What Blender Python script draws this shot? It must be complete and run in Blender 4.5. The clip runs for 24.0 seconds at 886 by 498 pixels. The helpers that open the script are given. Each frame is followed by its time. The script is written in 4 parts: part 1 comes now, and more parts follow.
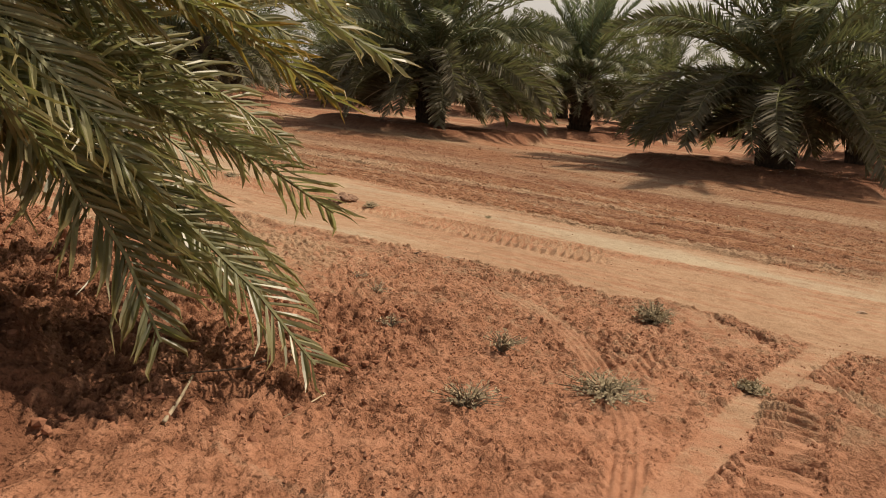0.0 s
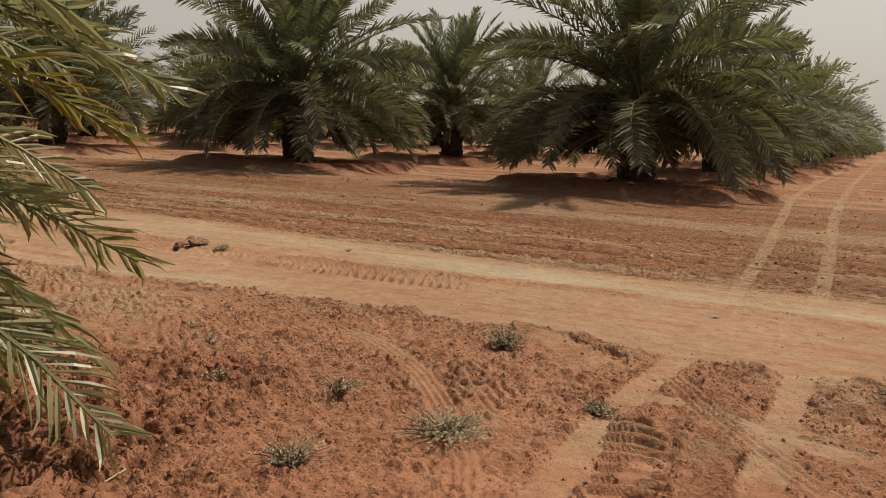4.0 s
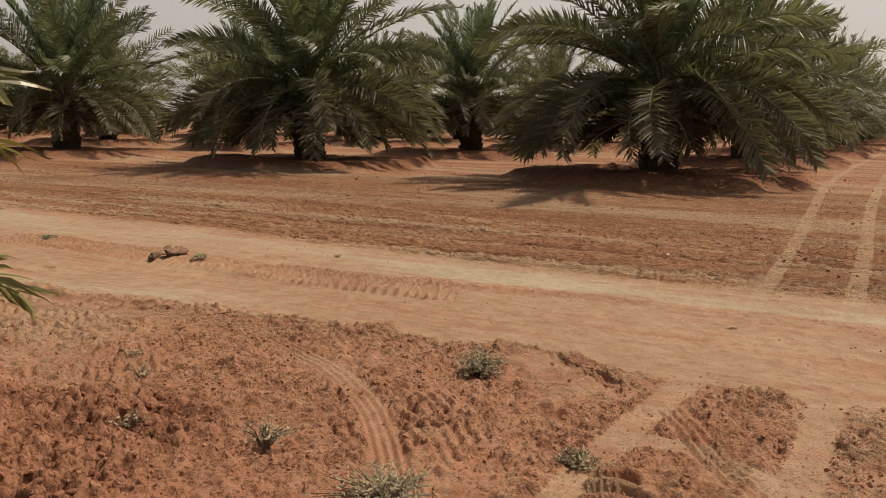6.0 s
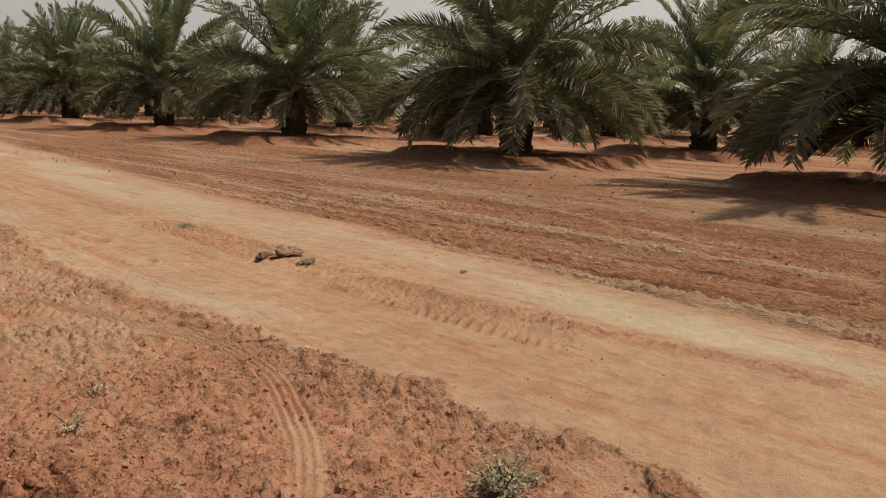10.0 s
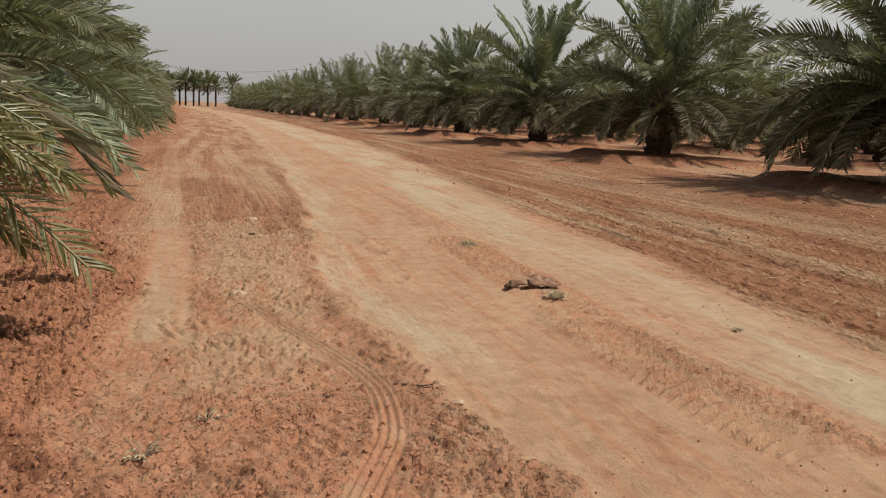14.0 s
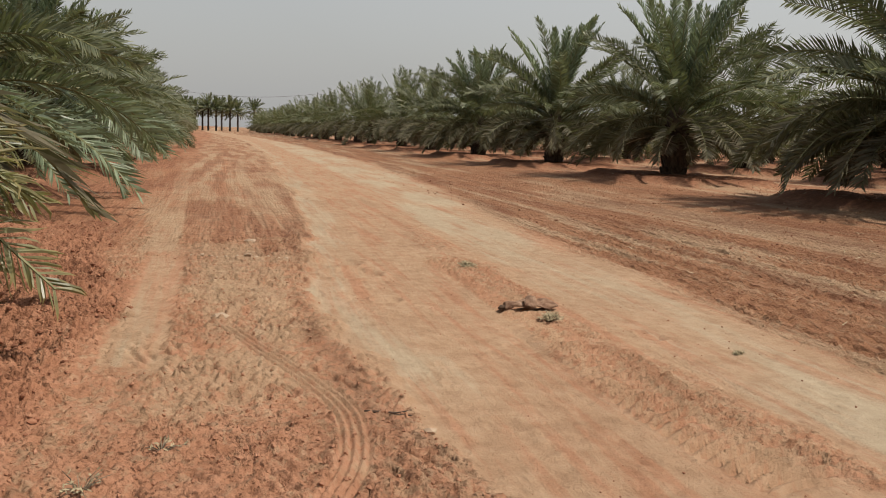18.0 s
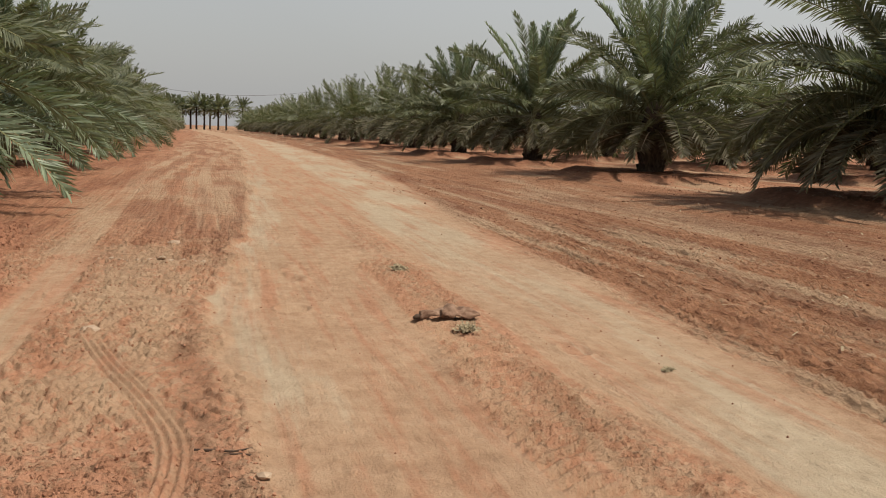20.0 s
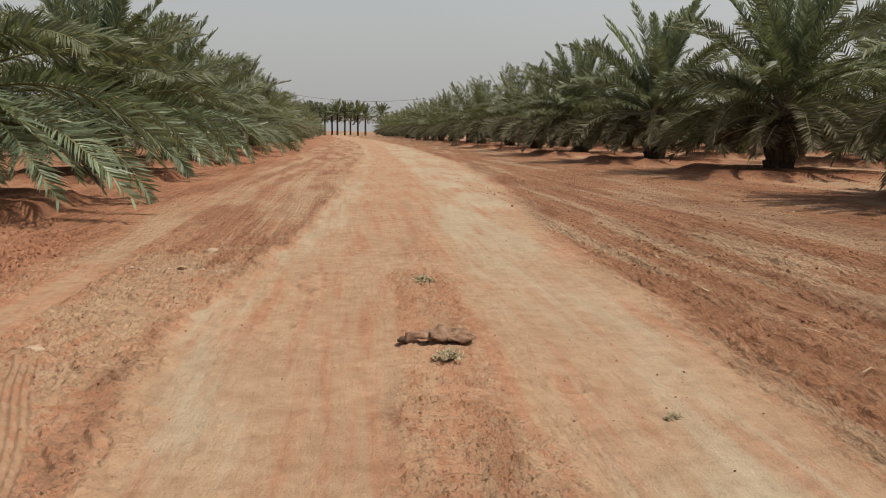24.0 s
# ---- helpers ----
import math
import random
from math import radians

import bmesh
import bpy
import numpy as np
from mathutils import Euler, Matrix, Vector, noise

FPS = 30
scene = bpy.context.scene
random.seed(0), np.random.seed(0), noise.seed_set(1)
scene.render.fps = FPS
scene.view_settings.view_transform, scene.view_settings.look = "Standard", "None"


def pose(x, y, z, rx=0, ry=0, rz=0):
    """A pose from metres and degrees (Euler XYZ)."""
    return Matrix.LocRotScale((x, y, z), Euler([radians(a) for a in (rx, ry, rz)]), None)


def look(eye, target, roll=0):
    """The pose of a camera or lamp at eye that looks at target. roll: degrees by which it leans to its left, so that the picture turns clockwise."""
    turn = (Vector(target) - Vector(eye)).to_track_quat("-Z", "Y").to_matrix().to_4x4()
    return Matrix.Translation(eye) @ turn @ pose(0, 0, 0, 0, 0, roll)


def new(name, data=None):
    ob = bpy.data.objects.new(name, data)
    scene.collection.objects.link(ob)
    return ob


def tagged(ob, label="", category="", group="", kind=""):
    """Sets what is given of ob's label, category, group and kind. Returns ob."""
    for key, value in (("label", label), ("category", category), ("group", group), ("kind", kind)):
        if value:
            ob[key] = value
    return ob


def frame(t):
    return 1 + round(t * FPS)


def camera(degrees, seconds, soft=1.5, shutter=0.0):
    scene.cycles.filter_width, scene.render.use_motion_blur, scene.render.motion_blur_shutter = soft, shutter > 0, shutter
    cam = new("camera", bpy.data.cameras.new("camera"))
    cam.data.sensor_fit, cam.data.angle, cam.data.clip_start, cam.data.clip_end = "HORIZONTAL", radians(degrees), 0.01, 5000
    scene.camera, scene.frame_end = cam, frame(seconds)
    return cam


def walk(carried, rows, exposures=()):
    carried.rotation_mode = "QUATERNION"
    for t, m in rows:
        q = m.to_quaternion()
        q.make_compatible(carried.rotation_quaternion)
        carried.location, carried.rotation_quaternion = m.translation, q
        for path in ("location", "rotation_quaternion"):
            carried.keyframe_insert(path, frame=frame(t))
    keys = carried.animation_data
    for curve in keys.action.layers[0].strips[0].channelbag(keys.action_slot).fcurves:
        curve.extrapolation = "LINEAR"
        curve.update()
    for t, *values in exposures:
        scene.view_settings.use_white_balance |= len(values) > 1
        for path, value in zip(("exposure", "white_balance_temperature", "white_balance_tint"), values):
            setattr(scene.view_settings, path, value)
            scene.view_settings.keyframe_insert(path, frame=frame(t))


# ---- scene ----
cam = camera(57.0, 24.0, 1.0)
PATH = [
    (0, (-7.299, -6.476, 1.404), (-5.675, -5.372, 1.026), 5.6),
    (0.5, (-7.299, -6.464, 1.416), (-5.575, -5.504, 1.089), 5.3),
    (1, (-7.318, -6.442, 1.41), (-5.555, -5.544, 1.119), 5.1),
    (1.5, (-7.335, -6.456, 1.406), (-5.549, -5.602, 1.12), 5.2),
    (2, (-7.354, -6.47, 1.414), (-5.545, -5.665, 1.131), 5.2),
    (2.5, (-7.324, -6.492, 1.417), (-5.508, -5.702, 1.136), 4.5),
    (3, (-7.212, -6.52, 1.409), (-5.414, -5.69, 1.128), 3.5),
    (3.5, (-7.059, -6.561, 1.395), (-5.275, -5.702, 1.113), 3.0),
    (5.5, (-6.211, -6.658, 1.393), (-4.479, -5.705, 1.091), 0.4),
    (6, (-6.033, -6.62, 1.407), (-4.302, -5.665, 1.102), 0.6),
    (6.5, (-5.855, -6.64, 1.4), (-4.145, -5.65, 1.096), 0.4),
    (7, (-5.669, -6.693, 1.406), (-4.021, -5.601, 1.1), 0.5),
    (7.5, (-5.492, -6.687, 1.395), (-3.877, -5.548, 1.087), 0.4),
    (8, (-5.272, -6.644, 1.4), (-3.662, -5.497, 1.09), 1.1),
    (8.5, (-5.014, -6.648, 1.392), (-3.438, -5.456, 1.081), 0.9),
    (9, (-4.738, -6.641, 1.406), (-3.265, -5.326, 1.089), 1.9),
    (9.5, (-4.46, -6.588, 1.406), (-3.041, -5.216, 1.08), 1.8),
    (11.5, (-3.527, -6.44, 1.403), (-2.4, -4.824, 1.056), 2.3),
    (12, (-3.321, -6.415, 1.406), (-2.319, -4.72, 1.056), 1.5),
    (12.5, (-3.142, -6.418, 1.427), (-2.27, -4.655, 1.065), 2.4),
    (13, (-3.013, -6.409, 1.42), (-2.277, -4.584, 1.064), 1.6),
    (13.5, (-2.881, -6.366, 1.428), (-2.22, -4.51, 1.087), 2.8),
    (14, (-2.802, -6.376, 1.441), (-2.223, -4.49, 1.113), 2.8),
    (14.5, (-2.75, -6.383, 1.447), (-2.207, -4.484, 1.134), 2.6),
    (15, (-2.732, -6.369, 1.45), (-2.207, -4.463, 1.15), 2.6),
    (15.5, (-2.727, -6.353, 1.443), (-2.214, -4.44, 1.163), 2.5),
    (16, (-2.717, -6.357, 1.447), (-2.225, -4.438, 1.17), 2.3),
    (16.5, (-2.702, -6.348, 1.429), (-2.23, -4.424, 1.153), 2.2),
    (17, (-2.668, -6.311, 1.414), (-2.177, -4.393, 1.138), 2.3),
    (17.5, (-2.606, -6.308, 1.408), (-2.092, -4.395, 1.133), 2.3),
    (18, (-2.507, -6.252, 1.404), (-1.978, -4.343, 1.128), 2.3),
    (18.5, (-2.355, -6.121, 1.396), (-1.802, -4.219, 1.117), 2.4),
    (20.5, (-1.552, -5.675, 1.357), (-1.011, -3.769, 1.079), 2.0),
    (21, (-1.391, -5.564, 1.343), (-0.905, -3.643, 1.067), 0.8),
    (21.5, (-1.165, -5.447, 1.34), (-0.825, -3.496, 1.06), 0.4),
    (22, (-0.977, -5.323, 1.335), (-0.639, -3.372, 1.051), 0.6),
    (22.5, (-0.796, -5.228, 1.349), (-0.45, -3.279, 1.066), 1.4),
    (23, (-0.623, -5.19, 1.355), (-0.33, -3.232, 1.071), 1.2),
    (23.5, (-0.542, -5.156, 1.35), (-0.306, -3.19, 1.067), 0.9),
    (24, (-0.558, -5.159, 1.349), (-0.342, -3.191, 1.066), 0.8),
]
EXPOSURES = [(0.0, 0.10, 7350, 13), (1.0, -0.14, 7300, 13), (3.0, -0.15, 7200, 11), (7.0, -0.10, 7150, 12), (9.5, -0.03, 6950, 11), (12.0, 0.0, 6750, 10), (14.0, 0.03, 6550, 9), (24.0, 0.07, 6400, 8)]
walk(cam, [(t, look(eye, target, roll)) for t, eye, target, roll in PATH], EXPOSURES)

# ---- world, sun, exposure ----
SUN_UP, SUN_AZ = 62.0, -32.0  # degrees above the horizon; degrees from +x towards +y
world = bpy.data.worlds.new("dusty_sky")
scene.world = world
world.use_nodes = True
wn, wl = world.node_tree.nodes, world.node_tree.links
wn.clear()
sky = wn.new("ShaderNodeTexSky")
sky.sky_type, sky.sun_disc = "NISHITA", False
sky.sun_elevation, sky.sun_rotation = radians(SUN_UP), radians(90.0 - SUN_AZ)
sky.air_density, sky.dust_density, sky.ozone_density = 1.4, 6.0, 1.0
sky_bg = wn.new("ShaderNodeBackground")
sky_bg.inputs["Strength"].default_value = 0.036
haze_bg = wn.new("ShaderNodeBackground")
# dust haze, thick at the horizon and thinning towards the zenith
way = wn.new("ShaderNodeTexCoord")
axes = wn.new("ShaderNodeSeparateXYZ")
thin = wn.new("ShaderNodeValToRGB")
thin.color_ramp.interpolation = "EASE"
thin.color_ramp.elements[0].position, thin.color_ramp.elements[0].color = 0.12, (0.995, 0.975, 0.965, 1)
thin.color_ramp.elements[1].position, thin.color_ramp.elements[1].color = 0.85, (0.20, 0.23, 0.28, 1)
wl.new(way.outputs["Generated"], axes.inputs[0])
wl.new(axes.outputs["Z"], thin.inputs[0])
wl.new(thin.outputs["Color"], haze_bg.inputs["Color"])
# dust scatters more light on the sun's side of the sky
sunward = wn.new("ShaderNodeVectorMath")
sunward.operation = "DOT_PRODUCT"
sunward.inputs[1].default_value = (math.cos(radians(SUN_UP)) * math.cos(radians(SUN_AZ)), math.cos(radians(SUN_UP)) * math.sin(radians(SUN_AZ)), math.sin(radians(SUN_UP)))
wl.new(way.outputs["Generated"], sunward.inputs[0])
glow = wn.new("ShaderNodeMapRange")
glow.inputs["From Min"].default_value, glow.inputs["From Max"].default_value = -0.1, 0.8
glow.inputs["To Min"].default_value, glow.inputs["To Max"].default_value = 0.37, 0.56
wl.new(sunward.outputs["Value"], glow.inputs["Value"])
wl.new(glow.outputs["Result"], haze_bg.inputs["Strength"])
both = wn.new("ShaderNodeAddShader")
wout = wn.new("ShaderNodeOutputWorld")
wl.new(sky.outputs["Color"], sky_bg.inputs["Color"])
wl.new(sky_bg.outputs[0], both.inputs[0])
wl.new(haze_bg.outputs[0], both.inputs[1])
wl.new(both.outputs[0], wout.inputs["Surface"])

sun_data = bpy.data.lights.new("sun", "SUN")
sun_data.energy, sun_data.angle, sun_data.color = 4.1, radians(1.2), (1.0, 0.93, 0.82)
sun = new("sun", sun_data)
sd = Vector((math.cos(radians(SUN_UP)) * math.cos(radians(SUN_AZ)), math.cos(radians(SUN_UP)) * math.sin(radians(SUN_AZ)), math.sin(radians(SUN_UP))))
sun.matrix_world = look(sd * 80, (0, 0, 0))


# ---- materials ----
def material(name, rough=0.8):
    m = bpy.data.materials.new(name)
    m.use_nodes = True
    n = m.node_tree.nodes
    b = n["Principled BSDF"]
    b.inputs["Roughness"].default_value = rough
    b.inputs["Specular IOR Level"].default_value = 0.25
    return m, n, m.node_tree.links, b


def ramp(n, stops):
    r = n.new("ShaderNodeValToRGB")
    e = r.color_ramp.elements
    e[0].position, e[0].color = stops[0][0], (*stops[0][1], 1)
    e[1].position, e[1].color = stops[-1][0], (*stops[-1][1], 1)
    for p, c in stops[1:-1]:
        k = e.new(p)
        k.color = (*c, 1)
    return r


def tex(n, l, scale, detail=4.0, rough=0.55, space="Object", stretch=None):
    c = n.new("ShaderNodeTexCoord")
    t = n.new("ShaderNodeTexNoise")
    t.inputs["Scale"].default_value, t.inputs["Detail"].default_value, t.inputs["Roughness"].default_value = scale, detail, rough
    if stretch:
        mp = n.new("ShaderNodeMapping")
        mp.inputs["Scale"].default_value = stretch
        l.new(c.outputs[space], mp.inputs["Vector"])
        l.new(mp.outputs[0], t.inputs["Vector"])
    else:
        l.new(c.outputs[space], t.inputs["Vector"])
    return t.outputs["Fac"]


def mix(n, l, fac, a, b, mode="MIX"):
    m = n.new("ShaderNodeMix")
    m.data_type, m.blend_type = "RGBA", mode
    for sock, v in ((m.inputs[0], fac), (m.inputs[6], a), (m.inputs[7], b)):
        if isinstance(v, (int, float)):
            sock.default_value = v
        elif isinstance(v, tuple):
            sock.default_value = (*v, 1)
        else:
            l.new(v, sock)
    return m.outputs[2]


def maths(n, l, op, a, b=0.0):
    m = n.new("ShaderNodeMath")
    m.operation = op
    for sock, v in ((m.inputs[0], a), (m.inputs[1], b)):
        if isinstance(v, (int, float)):
            sock.default_value = v
        else:
            l.new(v, sock)
    return m.outputs[0]


def attr(n, name):
    a = n.new("ShaderNodeAttribute")
    a.attribute_name = name
    return a.outputs["Fac"]


def relief(n, l, b, height, strength, distance):
    k = n.new("ShaderNodeBump")
    k.inputs["Strength"].default_value, k.inputs["Distance"].default_value = strength, distance
    l.new(height, k.inputs["Height"])
    l.new(k.outputs[0], b.inputs["Normal"])


def cells(n, l, scale, stretch=(1.0, 1.0, 1.0)):
    """Distance to the nearest of many scattered points: the domes of crumbs."""
    c, mp, v = n.new("ShaderNodeTexCoord"), n.new("ShaderNodeMapping"), n.new("ShaderNodeTexVoronoi")
    mp.inputs["Scale"].default_value = stretch
    v.inputs["Scale"].default_value = scale
    l.new(c.outputs["Object"], mp.inputs["Vector"])
    l.new(mp.outputs[0], v.inputs["Vector"])
    return v.outputs["Distance"]


def broken(n, l, mask, noise_out, soft=0.22, gain=3.2):
    """Breaks a soft mask up into patches with crumbly edges; its mean stays."""
    level = maths(n, l, "ADD", maths(n, l, "MULTIPLY", maths(n, l, "SUBTRACT", noise_out, 0.5), gain), 0.5)
    r = n.new("ShaderNodeMapRange")
    r.interpolation_type = "SMOOTHSTEP"
    r.inputs["From Min"].default_value, r.inputs["From Max"].default_value = -soft, soft
    l.new(maths(n, l, "SUBTRACT", mask, level), r.inputs["Value"])
    return maths(n, l, "ADD", maths(n, l, "MULTIPLY", r.outputs["Result"], 0.6), maths(n, l, "MULTIPLY", mask, 0.4))


def earth_material():
    m, n, l, b = material("red_earth", 0.95)
    b.inputs["Specular IOR Level"].default_value = 0.10
    big, mid, fine = tex(n, l, 0.55, 5), tex(n, l, 6.0, 6, 0.62), tex(n, l, 70.0, 3, 0.7)
    packed = attr(n, "packed")
    patchy = mix(n, l, maths(n, l, "MULTIPLY", packed, 0.85), tex(n, l, 11.0, 8, 0.68, "Object", (1.2, 0.8, 1.0)), tex(n, l, 1.0, 7, 0.60, "Object", (5.0, 0.35, 1.0)))
    drawn = tex(n, l, 1.0, 8, 0.64, "Object", (7.0, 0.5, 1.0))
    red = ramp(n, [(0.3, (0.292, 0.132, 0.074)), (0.5, (0.360, 0.172, 0.101)), (0.7, (0.408, 0.210, 0.129))])
    l.new(mid, red.inputs[0])
    pale = ramp(n, [(0.3, (0.322, 0.207, 0.128)), (0.52, (0.378, 0.254, 0.160)), (0.75, (0.424, 0.297, 0.193))])
    l.new(mid, pale.inputs[0])
    grey = ramp(n, [(0.3, (0.360, 0.281, 0.190)), (0.7, (0.436, 0.352, 0.246))])
    l.new(mid, grey.inputs[0])
    # dark churned soil, also the colour of shade painted on the ground
    dark_and_shade = ramp(n, [(0.3, (0.142, 0.060, 0.034)), (0.7, (0.236, 0.110, 0.064))])
    l.new(mid, dark_and_shade.inputs[0])
    tilled = ramp(n, [(0.3, (0.212, 0.096, 0.049)), (0.7, (0.328, 0.162, 0.088))])
    l.new(mid, tilled.inputs[0])
    field, loose = attr(n, "field"), attr(n, "loose")
    c = mix(n, l, maths(n, l, "MULTIPLY", field, 0.8), red.outputs[0], tilled.outputs[0])
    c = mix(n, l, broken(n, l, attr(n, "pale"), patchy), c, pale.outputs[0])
    c = mix(n, l, broken(n, l, attr(n, "grey"), drawn, 0.3, 2.6), c, grey.outputs[0])
    c = mix(n, l, broken(n, l, attr(n, "dark_and_shade"), patchy, 0.4, 2.4), c, dark_and_shade.outputs[0])
    # streaks combed along the road: pale straw and dust, dark furrows
    combed, hair = tex(n, l, 1.0, 7, 0.62, "Object", (7.0, 0.32, 1.0)), tex(n, l, 1.0, 8, 0.66, "Object", (19.0, 1.1, 1.0))
    straw = ramp(n, [(0.52, (0, 0, 0)), (0.66, (1, 1, 1))])
    l.new(combed, straw.inputs[0])
    dark = ramp(n, [(0.36, (1, 1, 1)), (0.47, (0, 0, 0))])
    l.new(hair, dark.inputs[0])
    c = mix(n, l, maths(n, l, "MULTIPLY", maths(n, l, "MULTIPLY", straw.outputs[0], field), 0.60), c, pale.outputs[0])
    c = mix(n, l, maths(n, l, "MULTIPLY", maths(n, l, "MULTIPLY", dark.outputs[0], field), 0.50), c, dark_and_shade.outputs[0])
    # shade between small crumbs painted as dark specks in loose soil, fewer on the packed road
    crumb_shade = ramp(n, [(0.38, (1, 1, 1)), (0.45, (0, 0, 0))])
    l.new(tex(n, l, 17.0, 7, 0.74, "Object", (1.5, 0.85, 1.0)), crumb_shade.inputs[0])
    c = mix(n, l, maths(n, l, "MULTIPLY", maths(n, l, "MULTIPLY", crumb_shade.outputs[0], maths(n, l, "ADD", maths(n, l, "MULTIPLY", loose, 0.60), 0.30)), 0.34), c, dark_and_shade.outputs[0])
    rougher = maths(n, l, "SUBTRACT", maths(n, l, "ADD", maths(n, l, "MULTIPLY", loose, 0.22), 0.40), maths(n, l, "MULTIPLY", packed, 0.20))
    mottle = ramp(n, [(0.34, (0.76, 0.74, 0.73)), (0.5, (1.0, 1.0, 1.0)), (0.68, (1.12, 1.13, 1.14))])
    l.new(tex(n, l, 23.0, 6, 0.72), mottle.inputs[0])
    c = mix(n, l, rougher, c, mottle.outputs[0], "MULTIPLY")
    spots = ramp(n, [(0.30, (0.74, 0.71, 0.69)), (0.47, (1.0, 1.0, 1.0)), (0.72, (1.15, 1.16, 1.17))])
    l.new(fine, spots.inputs[0])
    c = mix(n, l, rougher, c, spots.outputs[0], "MULTIPLY")
    patches = ramp(n, [(0.3, (0.88, 0.85, 0.84)), (0.65, (1.06, 1.06, 1.06))])
    l.new(big, patches.inputs[0])
    c = mix(n, l, 0.8, c, patches.outputs[0], "MULTIPLY")
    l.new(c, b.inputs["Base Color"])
    # crumbs and pits over a smoother crust
    grain = ramp(n, [(0.30, (0, 0, 0)), (0.40, (0.55, 0.55, 0.55)), (0.58, (0.6, 0.6, 0.6)), (0.68, (1, 1, 1))])
    l.new(tex(n, l, 34.0, 6, 0.72), grain.inputs[0])
    dome = ramp(n, [(0.05, (1, 1, 1)), (0.42, (0.0, 0.0, 0.0))])
    l.new(cells(n, l, 26.0, (1.0, 1.25, 1.0)), dome.inputs[0])
    crumbly = ramp(n, [(0.47, (0, 0, 0)), (0.58, (1, 1, 1))])
    l.new(tex(n, l, 5.0, 5, 0.6), crumbly.inputs[0])
    crumbs = maths(n, l, "MULTIPLY", maths(n, l, "MULTIPLY", dome.outputs[0], crumbly.outputs[0]), maths(n, l, "ADD", maths(n, l, "MULTIPLY", loose, 0.9), 0.04))
    mid0, grain0, hair0 = maths(n, l, "SUBTRACT", mid, 0.5), maths(n, l, "SUBTRACT", grain.outputs[0], 0.57), maths(n, l, "SUBTRACT", hair, 0.5)
    combed0 = maths(n, l, "ADD", maths(n, l, "SUBTRACT", combed, 0.5), hair0)
    grit = maths(n, l, "ADD", maths(n, l, "MULTIPLY", maths(n, l, "MULTIPLY", grain0, maths(n, l, "ADD", loose, 0.14)), 1.5), maths(n, l, "MULTIPLY", maths(n, l, "MULTIPLY", combed0, field), 3.2))
    h = maths(n, l, "ADD", maths(n, l, "ADD", maths(n, l, "MULTIPLY", mid0, maths(n, l, "ADD", maths(n, l, "MULTIPLY", loose, 1.6), 0.4)), maths(n, l, "MULTIPLY", fine, 0.55)), grit)
    turf = ramp(n, [(0.08, (1, 1, 1)), (0.5, (0, 0, 0))])
    l.new(cells(n, l, 8.0, (1.9, 0.7, 1.0)), turf.inputs[0])
    h = maths(n, l, "ADD", maths(n, l, "ADD", h, crumbs), maths(n, l, "MULTIPLY", maths(n, l, "MULTIPLY", turf.outputs[0], field), 1.6))
    relief(n, l, b, h, 1.0, 0.020)
    return m


def leaf_material(name, low, high, tipc, tip_amount, rough=0.46, gloss=0.42, thin=0.34):
    m, n, l, b = material(name, rough)
    b.inputs["Specular IOR Level"].default_value = gloss
    info = n.new("ShaderNodeObjectInfo")
    geo = n.new("ShaderNodeNewGeometry")
    f = maths(n, l, "ADD", maths(n, l, "MULTIPLY", info.outputs["Random"], 0.35), maths(n, l, "MULTIPLY", geo.outputs["Random Per Island"], 0.65))
    r = ramp(n, [(0.15, low), (0.85, high)])
    l.new(f, r.inputs[0])
    t = maths(n, l, "MULTIPLY", maths(n, l, "POWER", attr(n, "tip"), 2.0), tip_amount)
    c = mix(n, l, t, r.outputs[0], tipc)
    g = tex(n, l, 9.0, 3)
    gr = ramp(n, [(0.3, (0.75, 0.75, 0.72)), (0.7, (1.2, 1.2, 1.2))])
    l.new(g, gr.inputs[0])
    c = mix(n, l, 0.8, c, gr.outputs[0], "MULTIPLY")
    l.new(c, b.inputs["Base Color"])
    tr = n.new("ShaderNodeBsdfTranslucent")
    l.new(mix(n, l, 0.5, c, (0.20, 0.24, 0.06)), tr.inputs["Color"])
    ms = n.new("ShaderNodeMixShader")
    ms.inputs[0].default_value = thin
    l.new(b.outputs[0], ms.inputs[1])
    l.new(tr.outputs[0], ms.inputs[2])
    l.new(ms.outputs[0], n["Material Output"].inputs["Surface"])
    return m


def plain(name, stops, scale, rough=0.85, bump=0.4, dist=0.01, stretch=None):
    m, n, l, b = material(name, rough)
    f = tex(n, l, scale, 5, 0.6, "Object", stretch)
    info = n.new("ShaderNodeObjectInfo")
    geo = n.new("ShaderNodeNewGeometry")
    f2 = maths(n, l, "ADD", f, maths(n, l, "MULTIPLY", maths(n, l, "SUBTRACT", geo.outputs["Random Per Island"], 0.5), 0.25))
    f2 = maths(n, l, "ADD", f2, maths(n, l, "MULTIPLY", maths(n, l, "SUBTRACT", info.outputs["Random"], 0.5), 0.15))
    r = ramp(n, stops)
    l.new(f2, r.inputs[0])
    l.new(r.outputs[0], b.inputs["Base Color"])
    relief(n, l, b, f, bump, dist)
    return m


